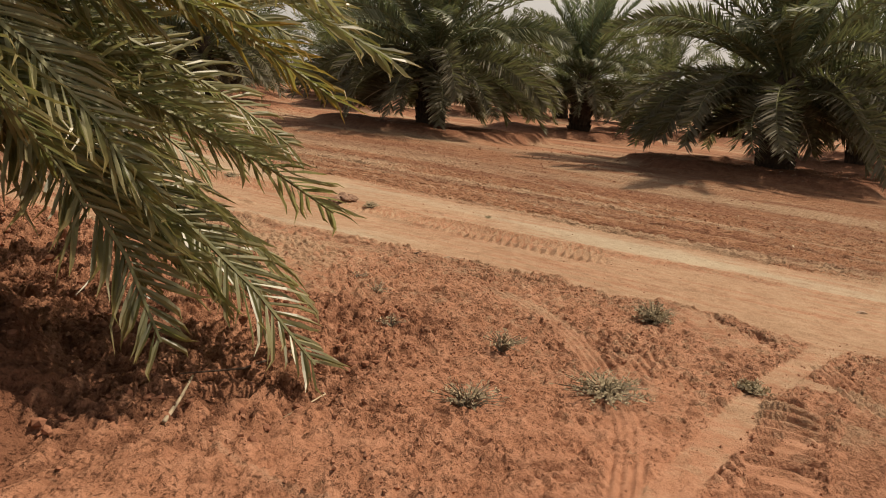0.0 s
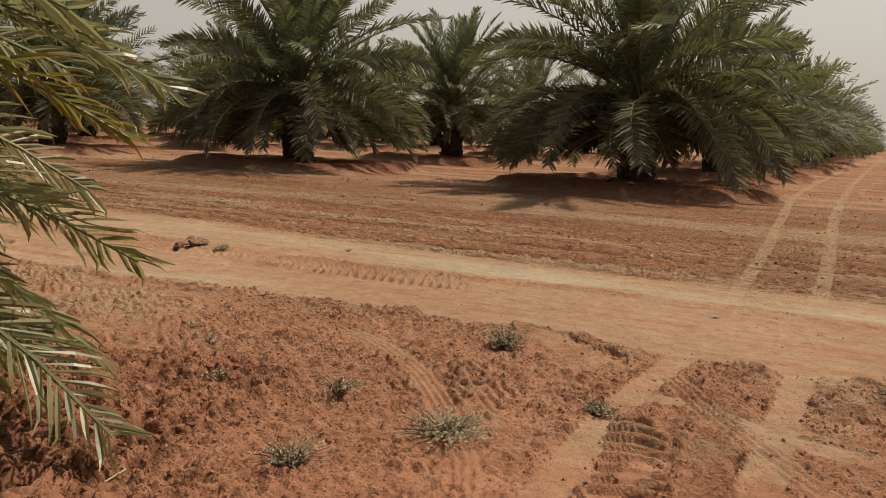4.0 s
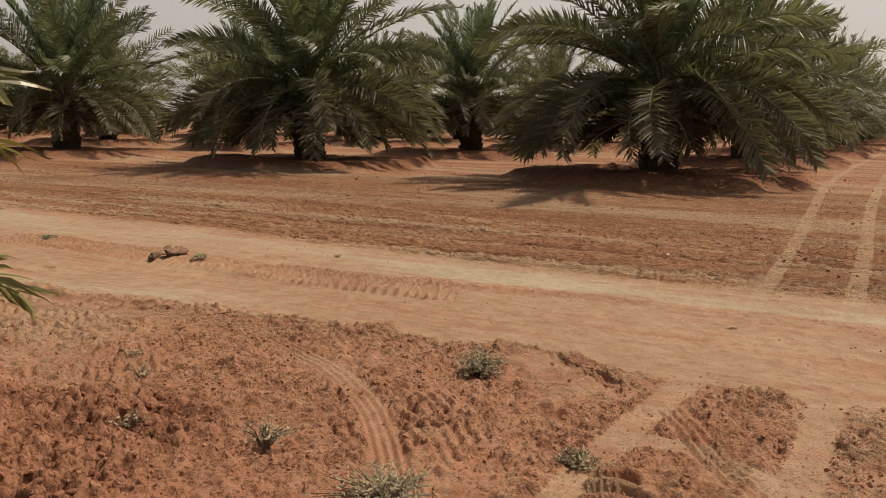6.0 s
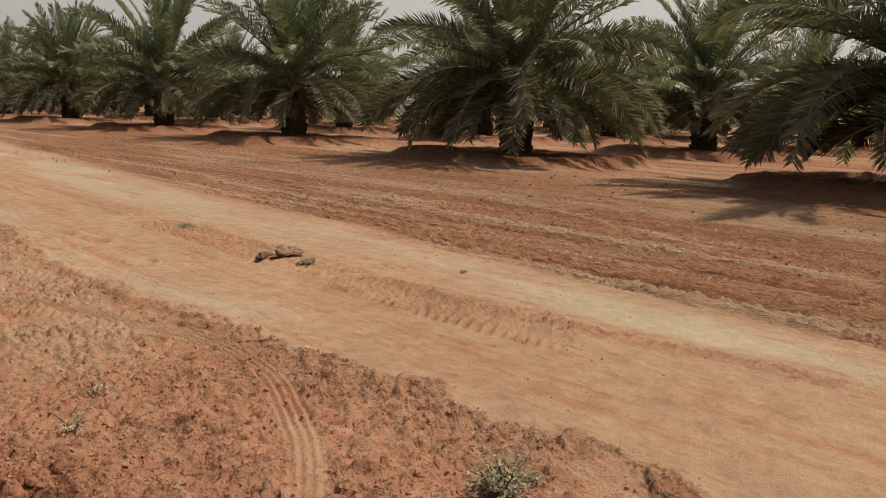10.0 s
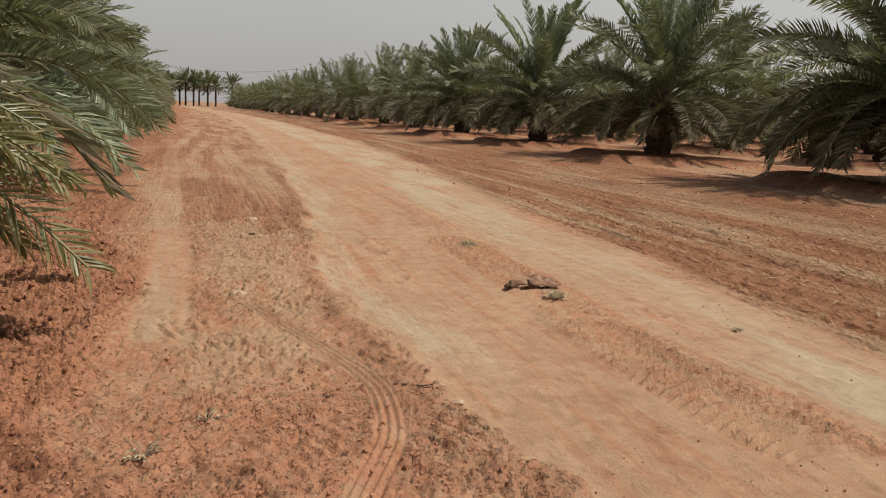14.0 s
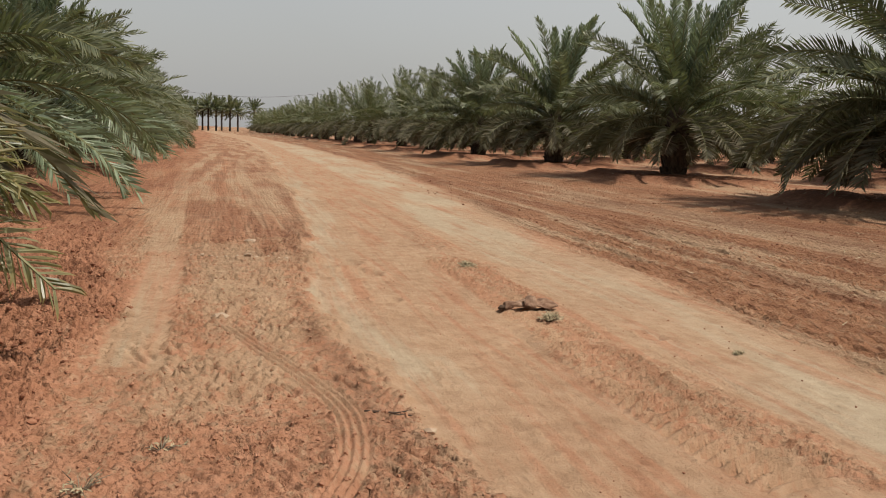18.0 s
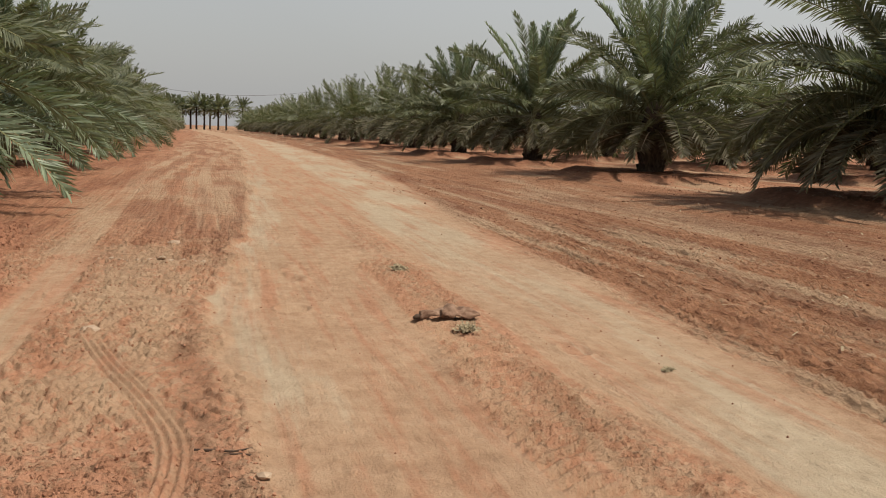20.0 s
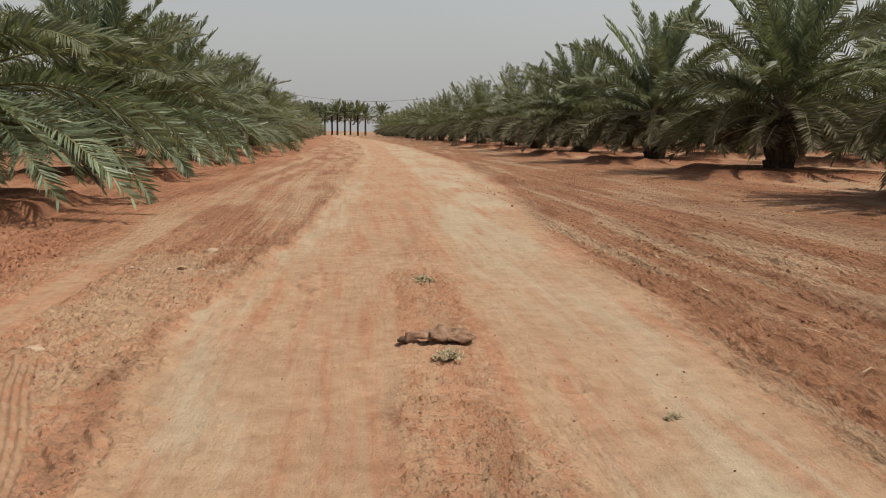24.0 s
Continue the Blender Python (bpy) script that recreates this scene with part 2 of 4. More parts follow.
EARTH = earth_material()
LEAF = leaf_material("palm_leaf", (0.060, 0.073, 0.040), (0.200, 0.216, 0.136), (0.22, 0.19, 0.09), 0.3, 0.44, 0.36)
# lighter colour for heart leaves, and for sunlight painted on skirt fronds
LEAF_YOUNG_LIT = leaf_material("palm_leaf_young_lit", (0.085, 0.120, 0.068), (0.285, 0.340, 0.228), (0.20, 0.19, 0.08), 0.3, 0.42, 0.42)
LEAF_OLD = leaf_material("palm_leaf_old", (0.102, 0.114, 0.050), (0.360, 0.352, 0.200), (0.46, 0.28, 0.07), 0.5, 0.36, 0.55, 0.50)
LEAF_GOLD = leaf_material("palm_leaf_yellowing", (0.085, 0.090, 0.026), (0.270, 0.230, 0.085), (0.55, 0.27, 0.03), 0.85, 0.42, 0.45, 0.5)
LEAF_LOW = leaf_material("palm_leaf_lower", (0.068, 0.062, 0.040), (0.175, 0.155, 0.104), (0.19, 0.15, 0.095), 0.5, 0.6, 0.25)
LEAF_DRY = leaf_material("palm_leaf_dry", (0.085, 0.064, 0.046), (0.205, 0.155, 0.110), (0.22, 0.17, 0.11), 0.4, 0.9, 0.1)
RACHIS = plain("frond_midrib", [(0.3, (0.12, 0.125, 0.055)), (0.7, (0.21, 0.20, 0.095))], 12, 0.55, 0.1)
BARK = plain("palm_bark", [(0.3, (0.035, 0.024, 0.017)), (0.55, (0.075, 0.052, 0.036)), (0.8, (0.13, 0.095, 0.065))], 14, 0.95, 0.9, 0.03, (1, 1, 0.4))
CLOD = plain("soil_lumps", [(0.25, (0.19, 0.080, 0.046)), (0.55, (0.28, 0.125, 0.072)), (0.8, (0.36, 0.18, 0.108))], 20, 0.95, 0.5)
CRUMB = plain("dry_crumbs", [(0.25, (0.26, 0.120, 0.070)), (0.55, (0.34, 0.168, 0.100)), (0.8, (0.40, 0.212, 0.132))], 20, 0.95, 0.5)
PEBBLE = plain("pale_pebbles", [(0.25, (0.30, 0.205, 0.135)), (0.75, (0.46, 0.34, 0.24))], 14, 0.9, 0.5)
STRAW = plain("dry_straw", [(0.25, (0.30, 0.22, 0.13)), (0.75, (0.55, 0.44, 0.30))], 18, 0.8, 0.2)
TWIG = plain("dark_twig_bark", [(0.25, (0.035, 0.022, 0.016)), (0.75, (0.12, 0.075, 0.05))], 30, 0.9, 0.6)
SHRUB = plain("grey_green_shrub_leaf", [(0.25, (0.26, 0.212, 0.128)), (0.75, (0.44, 0.362, 0.228))], 25, 0.8, 0.1)
SHRUB_STEM = plain("shrub_stem", [(0.25, (0.12, 0.09, 0.06)), (0.75, (0.23, 0.18, 0.125))], 25, 0.8, 0.1)
SHEATH = plain("weathered_sheath", [(0.30, (0.075, 0.038, 0.024)), (0.48, (0.195, 0.108, 0.068)), (0.68, (0.32, 0.205, 0.138))], 17, 0.85, 0.7, 0.02, (1, 3, 1))
STEEL = plain("weathered_steel", [(0.3, (0.10, 0.10, 0.10)), (0.7, (0.18, 0.17, 0.16))], 3, 0.6, 0.1)


# ---- helpers for geometry ----
def smooth(a, b, x):
    t = np.clip((x - a) / (b - a), 0, 1)
    return t * t * (3 - 2 * t)


TABLE = np.random.RandomState(7).rand(512, 512)


def vn(x, y, k=0):
    """Smooth value noise, 0 to 1."""
    x, y = x + 37.3 * k, y + 91.7 * k
    i, j = np.floor(x).astype(int), np.floor(y).astype(int)
    u, v = x - i, y - j
    u, v = u * u * (3 - 2 * u), v * v * (3 - 2 * v)
    i0, j0, i1, j1 = i & 511, j & 511, (i + 1) & 511, (j + 1) & 511
    return (TABLE[i0, j0] * (1 - u) + TABLE[i1, j0] * u) * (1 - v) + (TABLE[i0, j1] * (1 - u) + TABLE[i1, j1] * u) * v


def fbm(x, y, k=0, octaves=4):
    t, a, s = 0, 1.0, 0
    for o in range(octaves):
        t, s = t + a * vn(x * 2 ** o, y * 2 ** o, k + o), s + a
        a *= 0.5
    return t / s


def plates(x, y, size, k=0):
    """Broken crust: the height of flat plates with their cracks, 0 to 1."""
    px, py = x / size, y / size
    i, j = np.floor(px).astype(int), np.floor(py).astype(int)
    near1, near2, pick = np.full(x.shape, 9.0), np.full(x.shape, 9.0), np.zeros_like(x)
    for a in (-1, 0, 1):
        for b in (-1, 0, 1):
            u, v = (i + a + 53 * k) & 511, (j + b + 17 * k) & 511
            d = np.hypot(i + a + TABLE[u, v] - px, j + b + TABLE[v, u] - py)
            first = d < near1
            near2 = np.where(first, near1, np.minimum(near2, d))
            pick = np.where(first, TABLE[(u * 7 + 3) & 511, (v * 5 + 1) & 511], pick)
            near1 = np.minimum(near1, d)
    return smooth(0.02, 0.28, near2 - near1) * pick


def mesh_of(name, verts, faces, mats, slots=None, tips=None, soft=False):
    me = bpy.data.meshes.new(name)
    me.from_pydata(verts, [], faces)
    for m in mats:
        me.materials.append(m)
    if slots is not None:
        me.polygons.foreach_set("material_index", slots)
    if tips is not None:
        me.attributes.new("tip", "FLOAT", "POINT").data.foreach_set("value", tips)
    if soft:
        me.polygons.foreach_set("use_smooth", [True] * len(me.polygons))
    me.update()
    return me


def thing(name, place, label, category, group="", turn=0.0, kind=""):
    e = new(name)
    e.empty_display_size = 0.2
    e.matrix_basis = pose(*place, 0, 0, turn)
    return tagged(e, label, category, group, kind)


def part(name, me, parent, m=None, label=""):
    o = new(name, me)
    o.parent = parent
    if m is not None:
        o.matrix_basis = m
    return tagged(o, label)


class Soup:
    """Gathers loose pieces for one mesh."""

    def __init__(self):
        self.v, self.f, self.s, self.t = [], [], [], []

    def add(self, verts, faces, slot=0, tips=None):
        k = len(self.v)
        self.v += [tuple(p) for p in verts]
        self.f += [tuple(i + k for i in f) for f in faces]
        self.s += [slot] * len(faces)
        self.t += list(tips) if tips is not None else [0.0] * len(verts)

    def tube(self, points, radii, sides=5, slot=0, close=True):
        points = [Vector(p) for p in points]
        vs, fs = [], []
        for i, p in enumerate(points):
            d = (points[min(i + 1, len(points) - 1)] - points[max(i - 1, 0)]).normalized()
            a = d.orthogonal().normalized() if abs(d.z) > 0.9 else d.cross(Vector((0, 0, 1))).normalized()
            b = d.cross(a)
            for k in range(sides):
                w = 2 * math.pi * k / sides
                vs.append(p + (a * math.cos(w) + b * math.sin(w)) * radii[i])
        for i in range(len(points) - 1):
            for k in range(sides):
                q = (k + 1) % sides
                fs.append((i * sides + k, i * sides + q, (i + 1) * sides + q, (i + 1) * sides + k))
        if close:
            fs.append(tuple(range(sides))[::-1])
            fs.append(tuple((len(points) - 1) * sides + k for k in range(sides)))
        self.add(vs, fs, slot)

    def mesh(self, name, mats, soft=False):
        return mesh_of(name, self.v, self.f, mats, self.s, self.t, soft)


# ---- plan of the plantation ----
ROW_R, ROW_L = 11.58, -7.5
RIGHT_Y = [-2.17, 7.22, 17.22, 26.9, 37.0] + [46.6 + 9.6 * i for i in range(20)]
LEFT_Y = [-0.9] + [8.7 + 9.6 * i for i in range(22)]
BACK_X = [20.3, 29.3, 38.4, 47.6]
CROSS_X = [56.8 + 9.2 * i for i in range(13)]


def jig(a, b, k):
    r = random.Random(int(a * 131 + b * 977 + k * 31))
    return r.uniform(-1, 1)


def drift(y):
    """The rows and the road bear slightly left far off."""
    return -0.019 * max(0.0, y - 22.0)


def sway(x):
    """The cross rows bear slightly towards the start of the road far off."""
    return -0.036 * max(0.0, x - 14.0)


def road_edges(y):
    """The left and the right edge of the packed road."""
    bend = -7.2 * smooth(60, 250, y)
    left = np.interp(y, [-9, -7, -6, -4, -2.5, -1, 0.4, 1.4, 2.6, 6, 14, 40, 80], [-1.9, -1.65, -1.48, -1.46, -1.5, -1.6, -1.76, -1.72, -1.5, -1.25, -0.85, 0.05, 0.25])
    right = np.interp(y, [-9, -6, -4.5, -3, -1.5, 0, 3, 7, 11, 16, 31, 80], [1.45, 1.4, 1.55, 1.68, 1.82, 1.98, 2.06, 2.35, 2.8, 3.4, 4.2, 4.4])
    return left + bend, right + bend


MOUNDS = [(ROW_R + drift(y), y, 2.55, 3.25, 0.22) for y in RIGHT_Y] + [(x + drift(y), y + sway(x), 2.6, 3.2, 0.25) for x in BACK_X for y in RIGHT_Y[:14]]
MOUNDS += [(x, -2.0 + sway(x), 2.6, 3.0, 0.25) for x in CROSS_X] + [(x, -13.6 + sway(x), 2.6, 3.0, 0.25) for x in [29.3, 38.4, 47.6] + CROSS_X]
MOUNDS += [(ROW_L + (0.3 if y < 0 else drift(y)), y, 2.3, 2.9, 0.19) for y in LEFT_Y]


def spread(points, step=0.12):
    """A smooth line through the given points."""
    p = [Vector(q) for q in points]
    p = [p[0] * 2 - p[1]] + p + [p[-1] * 2 - p[-2]]
    out = []
    for i in range(1, len(p) - 2):
        n = max(2, int((p[i + 1] - p[i]).length / step))
        for k in range(n):
            t = k / n
            out.append(0.5 * (2 * p[i] + (p[i + 1] - p[i - 1]) * t + (2 * p[i - 1] - 5 * p[i] + 4 * p[i + 1] - p[i + 2]) * t * t + (3 * p[i] - p[i - 1] - 3 * p[i + 1] + p[i + 2]) * t ** 3))
    return out + [p[-2]]


# line, width, depth, kind of print, pitch, paleness
TRACKS = [
    ([(-4.75, -5.6), (-3.8, -5.21), (-2.92, -4.56), (-2.42, -3.95), (-2.12, -3.36), (-1.93, -2.86), (-1.89, -2.25), (-2.05, -1.6), (-2.3, -0.9), (-2.5, -0.2)], 0.17, 0.020, "ribs", 0.042, 0.05),
    ([(-5.2, -5.66), (-4.22, -5.63), (-3.64, -5.625), (-2.73, -5.61), (-2.1, -5.66), (-1.35, -5.71)], 0.19, 0.03, "flat", 0, 0.20),
    ([(0.6, -5.72), (2.5, -5.68), (6.2, -5.61), (8.2, -5.56), (14.3, -5.41), (26, -5.7), (43, -6.14), (110, -8.0), (200, -9.0)], 0.16, 0.02, "flat", 0, 0.46),
    ([(-5.0, -6.40), (-3.76, -6.38), (-2.38, -6.40), (-1.2, -6.42)], 0.19, 0.03, "flat", 0, 0.20),
    ([(0.6, -6.42), (4, -6.40), (9.2, -6.35), (20, -6.5), (35, -6.92), (110, -9.0), (210, -10.3)], 0.17, 0.02, "flat", 0, 0.46),
    ([(5.1, -7.11), (9.5, -7.35), (14.9, -7.27), (24, -7.9), (39, -8.55), (60, -8.6), (105, -9.16)], 0.16, 0.02, "flat", 0, 0.42),
    ([(9.0, -7.6), (13.5, -6.9), (18.0, -6.8), (27, -7.5)], 0.15, 0.02, "flat", 0, 0.2),
    ([(-2.7, -5.50), (-2.55, -5.70), (-2.52, -5.95), (-2.68, -6.22), (-2.80, -6.55), (-2.85, -7.0)], 0.19, 0.022, "flat", 0, 0.26),
    ([(-4.7, -6.10), (-3.85, -5.93), (-3.14, -5.80), (-2.72, -5.76)], 0.30, 0.080, "lugs", 0.120, 0.08),
    ([(-1.45, -4.45), (-1.57, -4.68), (-1.80, -5.0), (-2.07, -5.28), (-2.25, -5.42)], 0.36, 0.080, "lugs", 0.12, 0.08),
    ([(-4.2, -6.22), (-3.2, -6.14), (-2.1, -6.08)], 0.19, 0.066, "lugs", 0.062, 0.06),
    ([(-1.92, -5.66), (-2.26, -5.88), (-2.54, -6.03), (-3.2, -6.5), (-3.8, -6.9)], 0.17, 0.026, "ribs", 0.050, 0.03),
    ([(-0.02, -3.6), (-0.12, -2.3), (-0.03, -1.0), (-0.02, 0.3), (0.02, 1.6), (0.0, 3.0)], 0.56, 0.075, "lugs", 0.095, -0.04),
    ([(0.55, -2.6), (0.42, -1.5), (0.38, -0.6), (0.33, 0.4), (0.22, 1.3), (0.24, 2.4)], 0.16, 0.016, "ribs", 0.05, -0.06),
    ([(-1.9, 3.6), (-1.78, 5.2), (-1.75, 7.0), (-1.85, 9.5)], 0.20, 0.04, "lugs", 0.13, -0.25),
    ([(3.35, -9), (3.5, -6.2), (3.52, -4.2), (4.2, -2.0), (5.2, 1.0), (5.3, 5.0), (5.0, 12)], 0.15, 0.012, "flat", 0, 0.40),
    ([(2.7, -9), (2.75, -5), (2.9, 0), (3.6, 8), (4.5, 20)], 0.15, 0.015, "flat", 0, 0.16),
    ([(6.4, -6.5), (6.0, -3), (6.3, 2), (6.6, 9), (6.4, 18)], 0.14, 0.015, "flat", 0, 0.22),
    ([(-3.2, 3.0), (-3.15, 5.3), (-3.3, 11.5), (-3.4, 20.0), (-2.6, 40.0)], 0.36, 0.02, "flat", 0, 0.19),
    ([(-1.75, 5.2), (-1.85, 13.1), (-1.8, 24.0), (-1.2, 40.0)], 0.32, 0.02, "flat", 0, 0.2),
    ([(-2.3, 4.5), (-2.3, 9.0), (-2.5, 16.0), (-2.2, 30.0)], 0.25, 0.042, "lugs", 0.16, -0.1),
]


def tracks_at(x, y):
    """Depth and paleness of the tyre prints at the given points."""
    dz, pale, mask = np.zeros_like(x), np.zeros_like(x), np.zeros_like(x)
    for line, width, depth, print_kind, pitch, paleness in TRACKS:
        pts = spread(line, 0.12 if abs(line[-1][1] - line[0][1]) + abs(line[-1][0] - line[0][0]) < 9 else 0.8)
        best, side, run = np.full(x.shape, 9.0), np.zeros_like(x), np.zeros_like(x)
        far = 0.0
        for a, b in zip(pts, pts[1:]):
            d = b - a
            ln = max(d.length, 1e-6)
            near = np.nonzero((np.abs(x - (a.x + b.x) / 2) < ln / 2 + width + 0.3) & (np.abs(y - (a.y + b.y) / 2) < ln / 2 + width + 0.3))
            px, py = x[near] - a.x, y[near] - a.y
            t = np.clip((px * d.x + py * d.y) / ln, 0, ln)
            qx, qy = px - d.x / ln * t, py - d.y / ln * t
            dd = np.hypot(qx, qy)
            better = dd < best[near]
            sg = (px * d.y - py * d.x) / ln
            best[near] = np.where(better, dd, best[near])
            side[near] = np.where(better, sg, side[near])
            run[near] = np.where(better, far + t, run[near])
            far += ln
        w = width / 2 * (0.92 + 0.16 * vn(x * 3, y * 3, 5))
        inside = 1 - smooth(w * 0.82, w * 1.08, best)
        rim = np.exp(-((best - w * 1.15) / (0.16 * width + 0.012)) ** 2)
        ends = smooth(0, 0.35, run) * smooth(0, 0.35, far - run)
        wear = 0.55 + 0.6 * smooth(0.3, 0.6, vn(x * 1.7, y * 1.7, 11))
        low, lip = {"flat": (0.2, 0.0), "ribs": (0.2, 0.05), "lugs": (0.05, 0.0)}[print_kind]
        cut = -depth * low * inside + lip * depth * rim
        if print_kind == "ribs":
            cut *= 0.5
            inside = inside * smooth(0.30, 0.55, vn(x * 2.1, y * 2.1, 29) + 0.34)
            cut += depth * 0.55 * inside * np.cos(2 * np.pi * side / pitch) + depth * 0.14 * inside * np.cos(2 * np.pi * run / 0.09)
        elif print_kind == "lugs":
            bow = run + 0.55 * (np.abs(side) ** 1.4) + 0.025 * vn(x * 4, y * 4, 3) + 0.010 * vn(x * 13, y * 13, 4)
            turn = (bow / pitch) % 1.0
            bar = smooth(0.0, 0.15, turn) * (1 - turn) ** 1.3 - 0.33
            cut += depth * 1.25 * inside * bar * (0.25 + 0.75 * smooth(0.30, 0.52, vn(x * 6, y * 6, 19) + 0.5 * pitch))
        mask = np.maximum(mask, inside * ends)
        dz += cut * ends * (wear if print_kind != "flat" else 1)
        pale += (1.5 if paleness > 0 else 1.0) * paleness * inside * ends * (0.6 + 0.5 * vn(x * 2.3, y * 2.3, 8))
    return dz, pale, mask


# shallow hollows left by feet and hoofs: place, half sizes, depth
DENTS = [(-1.20, 1.85, 0.30, 0.30, 0.055), (-1.25, 2.52, 0.28, 0.24, 0.050), (-1.11, 0.55, 0.13, 0.16, 0.030), (-0.38, -2.02, 0.045, 0.12, 0.018), (-0.40, -1.43, 0.06, 0.10, 0.014),
         (-0.55, -0.6, 0.05, 0.11, 0.010), (-1.7, 0.9, 0.10, 0.2, 0.014), (0.62, -0.9, 0.10, 0.16, 0.02), (0.48, -1.35, 0.07, 0.13, 0.018), (-2.2, 1.6, 0.12, 0.2, 0.018), (-2.6, 0.9, 0.1, 0.16, 0.016)]


def dents_at(x, y):
    """Hollows with a steep broken wall on the near side."""
    z = np.zeros_like(x)
    for cx, cy, a, b, depth in DENTS:
        near = np.nonzero((np.abs(x - cx) < a * 1.8) & (np.abs(y - cy) < b * 1.8))
        px, py = (x[near] - cx) / a, (y[near] - cy) / b
        r = np.hypot(px, py) + 0.35 * (fbm(x[near] * 9, y[near] * 9, 23, 3) - 0.5)
        z[near] += -depth * (1 - smooth(0.78, 1.0, r)) * (0.55 - 0.45 * py) + 0.35 * depth * np.exp(-((r - 1.12) / 0.14) ** 2)
    return z


def old_prints(x, y):
    """Worn scraps of crossing tread prints, as small broken ridges."""
    wx, wy = x + 0.05 * vn(x * 3, y * 3, 81), y + 0.05 * vn(x * 3, y * 3, 82)
    out = np.zeros_like(x)
    for k, (angle, pitch) in enumerate(((25, 0.085), (-40, 0.07), (80, 0.10))):
        c, sn = math.cos(radians(angle)), math.sin(radians(angle))
        ph = ((wx * c + wy * sn) / pitch) % 1.0
        bar = smooth(0.0, 0.25, ph) * (1 - smooth(0.35, 1.0, ph)) - 0.4
        out += bar * smooth(0.54, 0.66, fbm(x * 1.6, y * 1.6, 84 + k, 3)) * smooth(0.35, 0.6, vn((x * sn - y * c) * 7, (x * c + y * sn) * 11, 88 + k))
    return out


def mound_at(x, y):
    z, foot = np.zeros_like(x), np.zeros_like(x)
    for mx, my, a, b, h in MOUNDS:
        near = np.nonzero((np.abs(x - mx) < a + 1.2) & (np.abs(y - my) < b + 1.2))
        if not len(near[0]):
            continue
        px, py = x[near], y[near]
        r = ((np.abs(px - mx) / a) ** 3 + (np.abs(py - my) / b) ** 3) ** (1 / 3)
        r = r + 0.22 * (fbm(px * 1.1, py * 1.1, 21, 4) - 0.5)
        top = 1 - smooth(0.87, 1.03, r)
        bowl = 1 - 0.30 * (1 - smooth(0.35, 0.8, r))
        zz = h * top * bowl * (0.8 + 0.4 * vn(px * 0.7, py * 0.7, 4)) + 0.14 * top * (fbm(px * 3.5, py * 3.5, 17, 5) - 0.5)
        zz = zz + 0.07 * np.exp(-((px - mx) ** 2 + (py - my) ** 2) / 0.9)
        z[near] = np.maximum(z[near], zz)
        foot[near] = np.maximum(foot[near], top)
    return z, foot


def churn_at(x, y):
    """How far the soil is broken up into clods by the near bank."""
    edge = np.interp(y, [-5.0, -3.9, -3.3, -2.5, -1.5, 0.0, 2.0, 5.0, 20.0], [-3.3, -3.25, -3.15, -3.4, -3.3, -3.3, -3.6, -4.0, -4.3])
    c = 1 - smooth(-0.16, 0.18, x - edge + 0.5 * (fbm(x * 1.3, y * 1.3, 31, 3) - 0.5))
    low = np.interp(x, [-6.0, -4.6, -3.8, -3.0], [-4.05, -4.1, -3.98, -3.9])
    c = c * smooth(-0.25, 0.25, y - low + 0.5 * (fbm(x * 1.1, y * 1.1, 33, 3) - 0.5)) * (1 - 0.6 * smooth(3.0, 8.0, y))
    return c * smooth(-8.5, -6.5, x)


